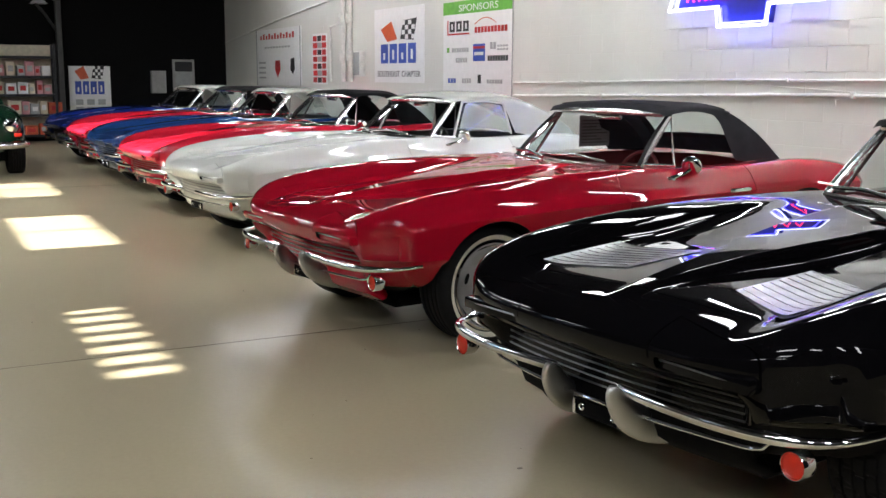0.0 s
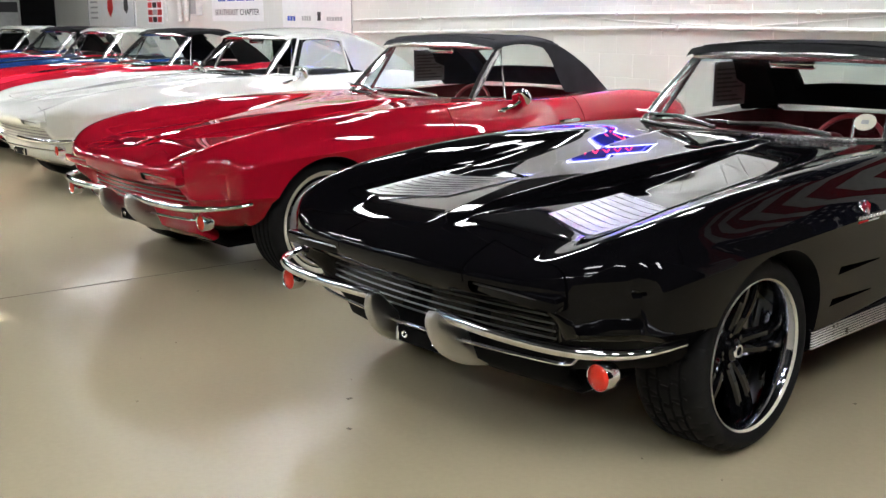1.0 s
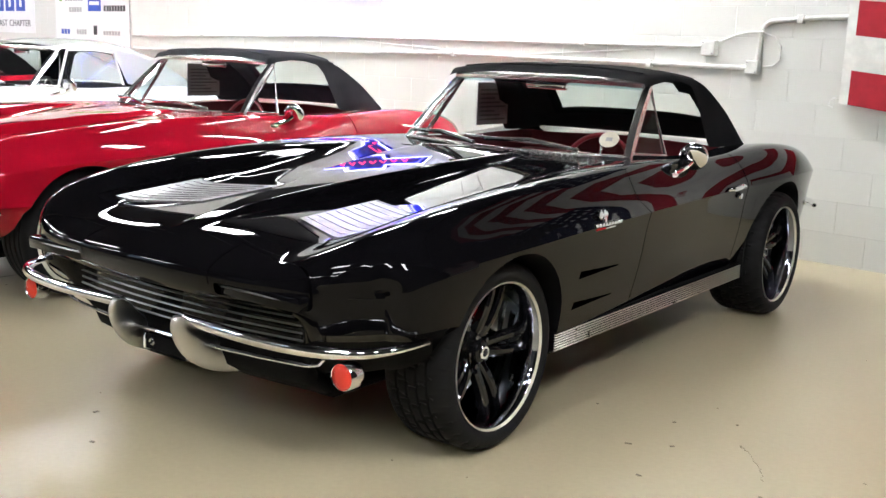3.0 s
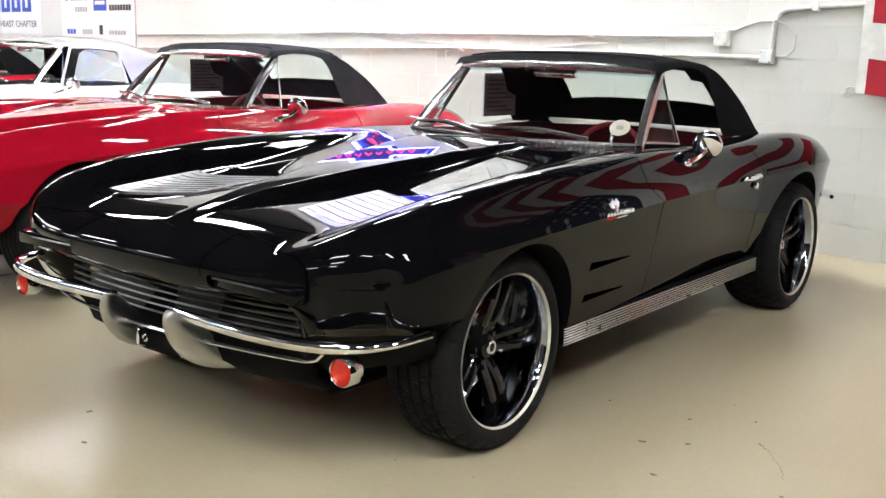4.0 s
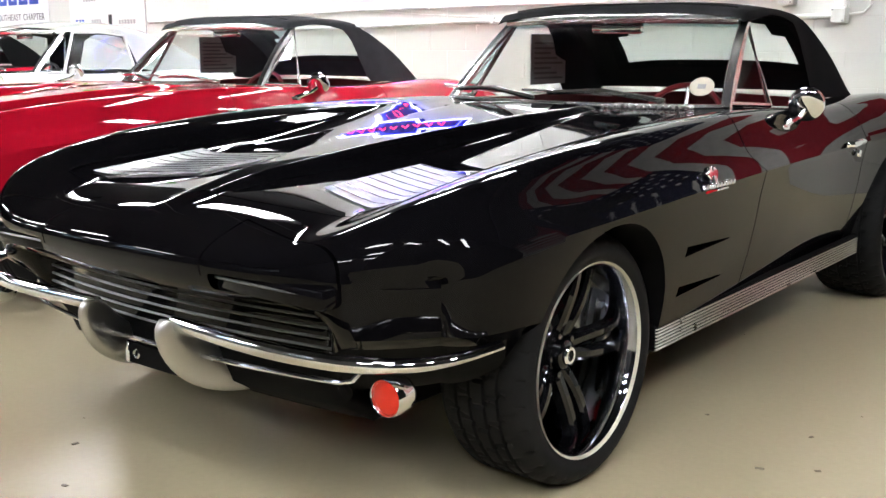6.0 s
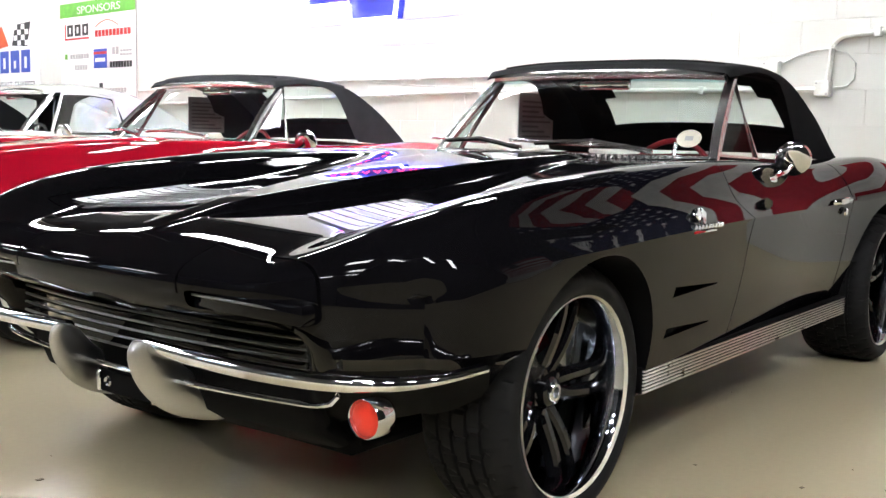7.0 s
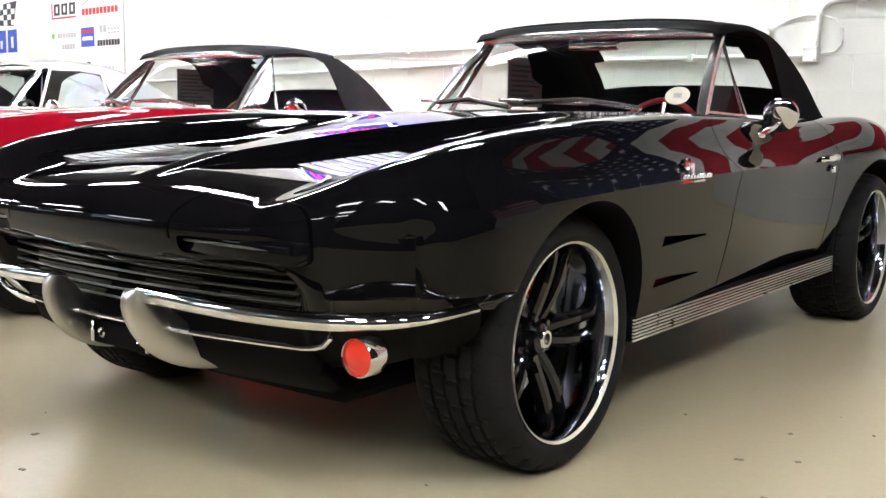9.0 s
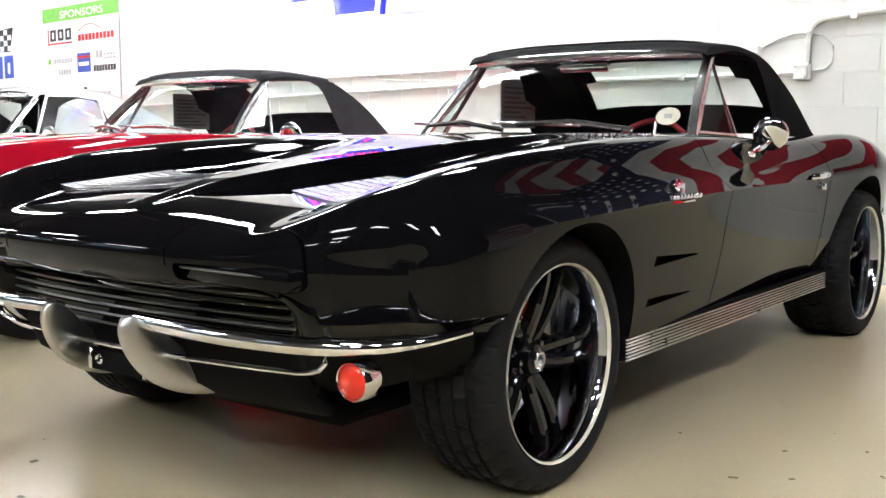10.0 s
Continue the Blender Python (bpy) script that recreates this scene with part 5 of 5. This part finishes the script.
for x, z1 in ((-13.75, HIGH - 0.3), (-13.47, HIGH - 0.3), (-14.4, 2.2)):
    run_pipe("downpipe", [(x, 1.28), (x, z1)], 0.045 if x > -14 else 0.018, "upright white painted pipe on the wall", [(x, 1.7), (x, 2.3)] if x > -14 else [(x, 1.9)])
run_pipe("conduit", [(-14.4, 2.2), (-14.2, 2.22), (-13.8, 2.26)], 0.015, "thin white painted conduit along the wall")
run_pipe("conduit", [(-20.8, 2.10), (-17.0, 2.45), (-13.8, 2.70)], 0.015, "thin white painted conduit along the wall")
b = on_wall("panel_box", -13.08, 1.37, "white electrical panel box on the wall", "electrical panel")
part("body", box((-0.13, -0.10, 0), (0.13, 0, 0.40), 0.008, 2), CONDUIT, b)
part("door", box((-0.115, -0.108, 0.02), (0.115, -0.1002, 0.38), 0.004), INK_GREY, b)


# ---- the flag ----
def flag():
    L, H = 4.6, 2.72
    bar = H / 13
    f = on_wall("wall_flag", 0.015, 1.03, "large red and white striped flag with a starred blue corner", "flag", 0.03)

    def wave(u, v):
        """u along the flag, v up it, in metres; it hangs in soft folds."""
        return Vector((u + 0.015 * math.sin(v * 2.2), -0.035 - 0.030 * math.sin(u * 2.6 + v * 0.9) - 0.012 * math.sin(u * 7 + v * 2.0), v - 0.05 * math.sin(math.pi * min(1, u / L)) * (1 - v / H) - 0.06 * (1 - v / H) * min(1, u * 1.2)))

    canton = 1.5
    for k in range(13):
        rows = []
        for u in np.linspace(canton if k >= 6 else 0.06, L, 48):
            rows.append([wave(u, bar * k + bar * j / 4) for j in range(5)])
        part("stripe", grid(rows), FLAG_RED if k % 2 == 0 else FLAG_WHITE, f, "red stripe" if k % 2 == 0 else "white stripe", 180)
    rows = [[wave(u, bar * 6 + bar * 7 * j / 20) for j in range(21)] for u in np.linspace(0.06, canton, 24)]
    ct = part("canton", grid(rows), FLAG_BLUE, f, "blue corner field", 180)
    rows = [[wave(u, H * j / 24) for j in range(25)] for u in np.linspace(0.0, 0.06, 4)]
    part("heading", grid(rows), FLAG_WHITE, f, "white canvas heading", 180)
    cw, ch = canton - 0.10, bar * 7
    for r in range(9):
        for c in range(6 if r % 2 == 0 else 5):
            u = 0.10 + cw * ((2 * c + 1) / 12 if r % 2 == 0 else (2 * c + 2) / 12)
            v = bar * 6 + ch * (r + 1) / 10
            bm = bmesh.new()
            pts = []
            for k in range(10):
                rr = 0.047 if k % 2 == 0 else 0.019
                a = math.pi / 2 + k * math.pi / 5
                pts.append(wave(u + rr * math.cos(a), v + rr * math.sin(a)) + Vector((0, -0.006, 0)))
            cen = bm.verts.new(wave(u, v) + Vector((0, -0.006, 0)))
            vs = [bm.verts.new(q) for q in pts]
            for k in range(10):
                bm.faces.new((cen, vs[k], vs[(k + 1) % 10]))
            part("star", bm, FLAG_WHITE, ct)
    for z in (0.03, H - 0.03):
        part("grommet", tube([(0.0, -0.05, z), (-0.04, -0.02, z), (-0.07, 0.0, z - 0.01), (-0.075, 0.0, z - 0.05), (-0.05, 0.0, z - 0.06)], 0.006, 6), CONDUIT, f, "white hanging hook")


FLAG_RED = plain("red_flag_cloth", (0.38, 0.008, 0.022), 0.8, grain=0.2, grain_scale=600.0)
FLAG_WHITE = plain("white_flag_cloth", (0.70, 0.70, 0.66), 0.8, grain=0.2, grain_scale=600.0)
FLAG_BLUE = plain("blue_flag_cloth", (0.010, 0.013, 0.045), 0.8, grain=0.2, grain_scale=600.0)
flag()


# ---- along the black end wall ----
def on_west(name, y, z, label, category, off=0.0):
    return thing(name, HALL @ pose(WEST_X + off, y, z, 0, 0, 90), label, category)


club_sign(0, 0.85, 0, 1.06, HALL @ pose(WEST_X + 0.004, -2.97, 0.50, 0, 0, 90), True)
fr = on_west("picture_frame", -0.97, 1.03, "grey framed picture on the black wall", "picture")
part("frame", box((-0.24, -0.04, 0), (0.24, 0, 0.69), 0.006), GREY_METAL, fr)
part("print", box((-0.19, -0.046, 0.05), (0.19, -0.0402, 0.42)), INK_GREY, fr)
part("print", box((-0.19, -0.046, 0.43), (0.19, -0.0402, 0.64)), INK_BLACK, fr)
pb = on_west("panel_box", -1.54, 0.99, "grey metal electrical panel on the black wall", "electrical panel")
part("body", box((-0.16, -0.12, 0), (0.16, 0, 0.48), 0.008, 2), GREY_METAL, pb)
part("door", box((-0.14, -0.128, 0.02), (0.14, -0.1202, 0.46), 0.004), GREY_METAL, pb)


def shelf_unit():
    s = thing("shelf_unit", HALL @ pose(WEST_X + 0.02, -4.30, 0, 0, 0, 90), "tall black metal shelf full of stock", "shelf")
    for x in (-0.62, 0.56):
        for y in (-0.42, -0.02):
            part("post", box((x, y, 0), (x + 0.05, y + 0.02, 2.0)), INK_BLACK, s)
    for z in (0.10, 0.52, 0.93, 1.30, 1.70):
        part("board", box((-0.62, -0.42, z), (0.61, 0.0, z + 0.05)), INK_BLACK, s)
    part("back", box((-0.60, -0.01, 0.1), (0.59, 0.0, 1.98)), CREAM, s)


CREAM = plain("cream_card", (0.62, 0.55, 0.42), 0.7)
PINKISH = plain("pink_card", (0.60, 0.28, 0.30), 0.7)
shelf_unit()
random.seed(4)
for z, hmax in ((0.15, 0.32), (0.57, 0.30), (0.98, 0.28), (1.35, 0.30)):
    x = -0.54
    while x < 0.45:
        w, h = random.uniform(0.10, 0.26), random.uniform(0.18, hmax)
        mt = random.choice([CREAM, PAPER, PINKISH, INK_GREY, CREAM, INK_ORANGE])
        bx = thing("stock_box", HALL @ pose(WEST_X + 0.02, -4.30, 0, 0, 0, 90) @ pose(x + w / 2, -0.20, z), "small cardboard stock box on the shelf", "box", "boxes on the shelf")
        part("carton", box((-w / 2, -0.15, 0), (w / 2, 0.12, h), 0.006), mt, bx)
        part("label", box((-w * 0.3, -0.154, h * 0.3), (w * 0.3, -0.1502, h * 0.7)), random.choice([PAPER, INK_RED, INK_GREY]), bx)
        x += w + random.uniform(0.01, 0.05)
pp = thing("column", HALL @ pose(WEST_X + 0.25, -3.58, 0), "dark steel column by the black wall", "column")
part("shaft", box((-0.06, -0.06, 0), (0.06, 0.06, HIGH), 0.01), DARK_STEEL, pp)
part("brace", tube([(0, 0, 2.2), (0, -0.25, 2.6), (0, -0.45, 2.85)], 0.03, 8), DARK_STEEL, pp)
dl = thing("dome_lamp", HALL @ pose(WEST_X + 0.35, -3.95, 2.80), "unlit white dome lamp on the column brace", "lamp")
part("shade", lathe([(0.02, 0.10), (0.10, 0.08), (0.18, 0.0), (0.17, 0.0), (0.09, 0.07)], 24, True), FIXTURE, dl).matrix_basis = pose(0, 0, 0, 0, -90)
part("arm", tube([(0, 0.05, 0.1), (0, 0.2, 0.12), (-0.1, 0.40, 0.05)], 0.012, 6), GREY_METAL, dl)


# ---- the old green car facing the row ----
def green_car():
    c = thing("vintage_car", HALL @ pose(-12.4, -5.95, 0, 0, 0, 90), "dark green vintage car with chrome bumper", "car")
    # nose towards -y of its own axes
    rows = []
    for y, w, z0, z1 in ((-0.02, 0.50, 0.50, 0.62), (0.0, 0.62, 0.40, 0.76), (0.08, 0.72, 0.36, 0.86), (0.4, 0.80, 0.32, 0.93), (1.1, 0.84, 0.30, 0.98), (1.5, 0.84, 0.30, 1.00), (2.9, 0.84, 0.30, 0.98), (3.8, 0.74, 0.34, 0.86), (3.95, 0.60, 0.42, 0.70)):
        ring = []
        for k in range(24):
            a = 2 * math.pi * k / 24
            cx, sx = math.cos(a), math.sin(a)
            ring.append((w * math.copysign(abs(cx) ** 0.45, cx), y, (z0 + z1) / 2 + (z1 - z0) / 2 * math.copysign(abs(sx) ** 0.6, sx)))
        rows.append(ring)
    bm = grid(rows, True)
    bmesh.ops.holes_fill(bm, edges=[e for e in bm.edges if len(e.link_faces) == 1], sides=0)
    part("body", bm, GREEN, c, "", 50)
    rows = []
    for y, w, z in ((1.45, 0.66, 0.95), (1.85, 0.58, 1.18), (2.4, 0.58, 1.20), (2.9, 0.62, 0.95)):
        rows.append([(-w, y, z), (-w * 0.8, y, z + 0.03), (w * 0.8, y, z + 0.03), (w, y, z)])
    part("roof", grid(rows), GREEN, c, "", 60)
    part("bumper", tube([(-0.80, 0.02, 0.46), (-0.6, -0.10, 0.45), (0.0, -0.14, 0.45), (0.6, -0.10, 0.45), (0.80, 0.02, 0.46)], 0.05, 10), CHROME, c, "chrome bumper")
    part("grille", box((-0.45, -0.05, 0.54), (0.45, -0.01, 0.68), 0.02, 2), CHROME, c, "bright grille")
    for s in (-1, 1):
        part("headlamp", lathe([(1e-4, 0.03), (0.07, 0.02), (0.095, -0.01), (0.10, -0.05)], 24), CHROME, c, "round headlamp").matrix_basis = pose(s * 0.60, -0.02, 0.70, 0, 0, -90)
        part("number_light", box((s * 0.68 - 0.05, -0.06, 0.56), (s * 0.68 + 0.05, -0.01, 0.61), 0.01), AMBER, c, "orange lamp")
        for y in (0.75, 3.1):
            w = new("wheel")
            w.parent = c
            w.matrix_basis = pose(s * 0.70, y, 0.31, 0, 0, 0 if s > 0 else 180)
            wheel_parts(w, "rally")
    return c


green_car()

# ---- floor ----
JOINT = plain("floor_joint_filler", (0.20, 0.17, 0.12), 0.6)
for x in (-11.0, -2.65):
    structure("floor_joint", box((x, SOUTH_Y, 0.0002), (x + 0.006, 0.0, 0.0015)), JOINT, "thin dark control joint in the concrete", "floor joint")
random.seed(11)
bm = bmesh.new()
for _ in range(90):
    x, y, s = random.uniform(-4, 4.5), random.uniform(-7.5, -0.3), random.uniform(0.003, 0.011)
    a = random.uniform(0, 6.28)
    vs = [bm.verts.new((x + s * random.uniform(0.5, 1.4) * math.cos(a + k * 1.26), y + s * random.uniform(0.3, 1.0) * math.sin(a + k * 1.26), 0.0012)) for k in range(5)]
    tip = bm.verts.new((x, y, 0.0035))
    for k in range(5):
        bm.faces.new((tip, vs[k], vs[(k + 1) % 5]))
crumbs = part("floor_crumbs", bm, JOINT, None)
crumbs.matrix_basis = HALL
tagged(crumbs, "small dark scraps and chips on the concrete", "litter", "", "stuff")


def crack(points):
    """A hairline crack: a jagged, thin line on the concrete, in the cars' axes."""
    line = []
    for a, b in zip(points, points[1:]):
        for k in range(6):
            t = k / 6
            line.append((a[0] + (b[0] - a[0]) * t + random.uniform(-0.006, 0.006), a[1] + (b[1] - a[1]) * t + random.uniform(-0.006, 0.006), 0.0006))
    r = [0.0004 + 0.0012 * random.random() for _ in line]
    tagged(part("floor_crack", tube(line, r, 5), JOINT, None), "hairline crack in the tan concrete", "floor crack", "", "structure")


crack([(1.395, 0.581), (1.42, 0.555), (1.451, 0.525), (1.503, 0.454), (1.54, 0.39), (1.567, 0.321)])
for x, y, w, d, a in ((1.105, 0.338, 0.024, 0.010, 20), (1.134, 0.635, 0.014, 0.010, 70), (1.316, 0.762, 0.012, 0.008, 120), (1.227, 0.414, 0.016, 0.009, 40), (-0.413, -0.647, 0.02, 0.012, 80), (-0.191, -0.817, 0.018, 0.01, 10)):
    sc = thing("paper_scrap", pose(x, y, 0.0, 0, 0, a), "small dark scrap lying on the concrete", "scrap", "scraps on the floor")
    part("flake", box((-w / 2, -d / 2, 0.0), (w / 2, d / 2, 0.0025), 0.001), JOINT, sc)

# ---- the painted blocks of the white wall ----
def block_mesh(w, h):
    c = 0.004
    me = bpy.data.meshes.new("block")
    x, z = w / 2 - 0.0012, h / 2 - 0.0012
    vs = [(-x, 0.006, -z), (x, 0.006, -z), (x, 0.006, z), (-x, 0.006, z), (-x, 0.0008, -z), (x, 0.0008, -z), (x, 0.0008, z), (-x, 0.0008, z),
          (-x + c, 0, -z + c), (x - c, 0, -z + c), (x - c, 0, z - c), (-x + c, 0, z - c)]
    fs = [(0, 1, 5, 4), (1, 2, 6, 5), (2, 3, 7, 6), (3, 0, 4, 7), (4, 5, 9, 8), (5, 6, 10, 9), (6, 7, 11, 10), (7, 4, 8, 11), (8, 9, 10, 11)]
    return vs, fs


BW, BH = 0.406, 0.203
vs, fs = block_mesh(BW, BH)
near = bpy.data.meshes.new("block")
near.from_pydata(vs, [], fs)
near.materials.append(WALL_WHITE)
far_v, far_f = [], []
row = 0
while (row + 1) * BH < 3.05:
    x = WEST_X + (BW / 2 if row % 2 else 0)
    while x + BW < EAST_X:
        cx, cz = x + BW / 2, row * BH + BH / 2
        if -3.6 < cx < 1.4 and row < 15:
            ob = new("block", near)
            ob.parent = WALL_NORTH
            ob.location = (cx, 0, cz)
        else:
            n = len(far_v)
            far_v += [(a + cx, b, c + cz) for a, b, c in vs]
            far_f += [tuple(i + n for i in f) for f in fs]
        x += BW
    row += 1
me = bpy.data.meshes.new("blocks")
me.from_pydata(far_v, [], far_f)
me.materials.append(WALL_WHITE)
ob = new("blocks", me)
ob.parent = WALL_NORTH
tagged(ob, kind="stuff")
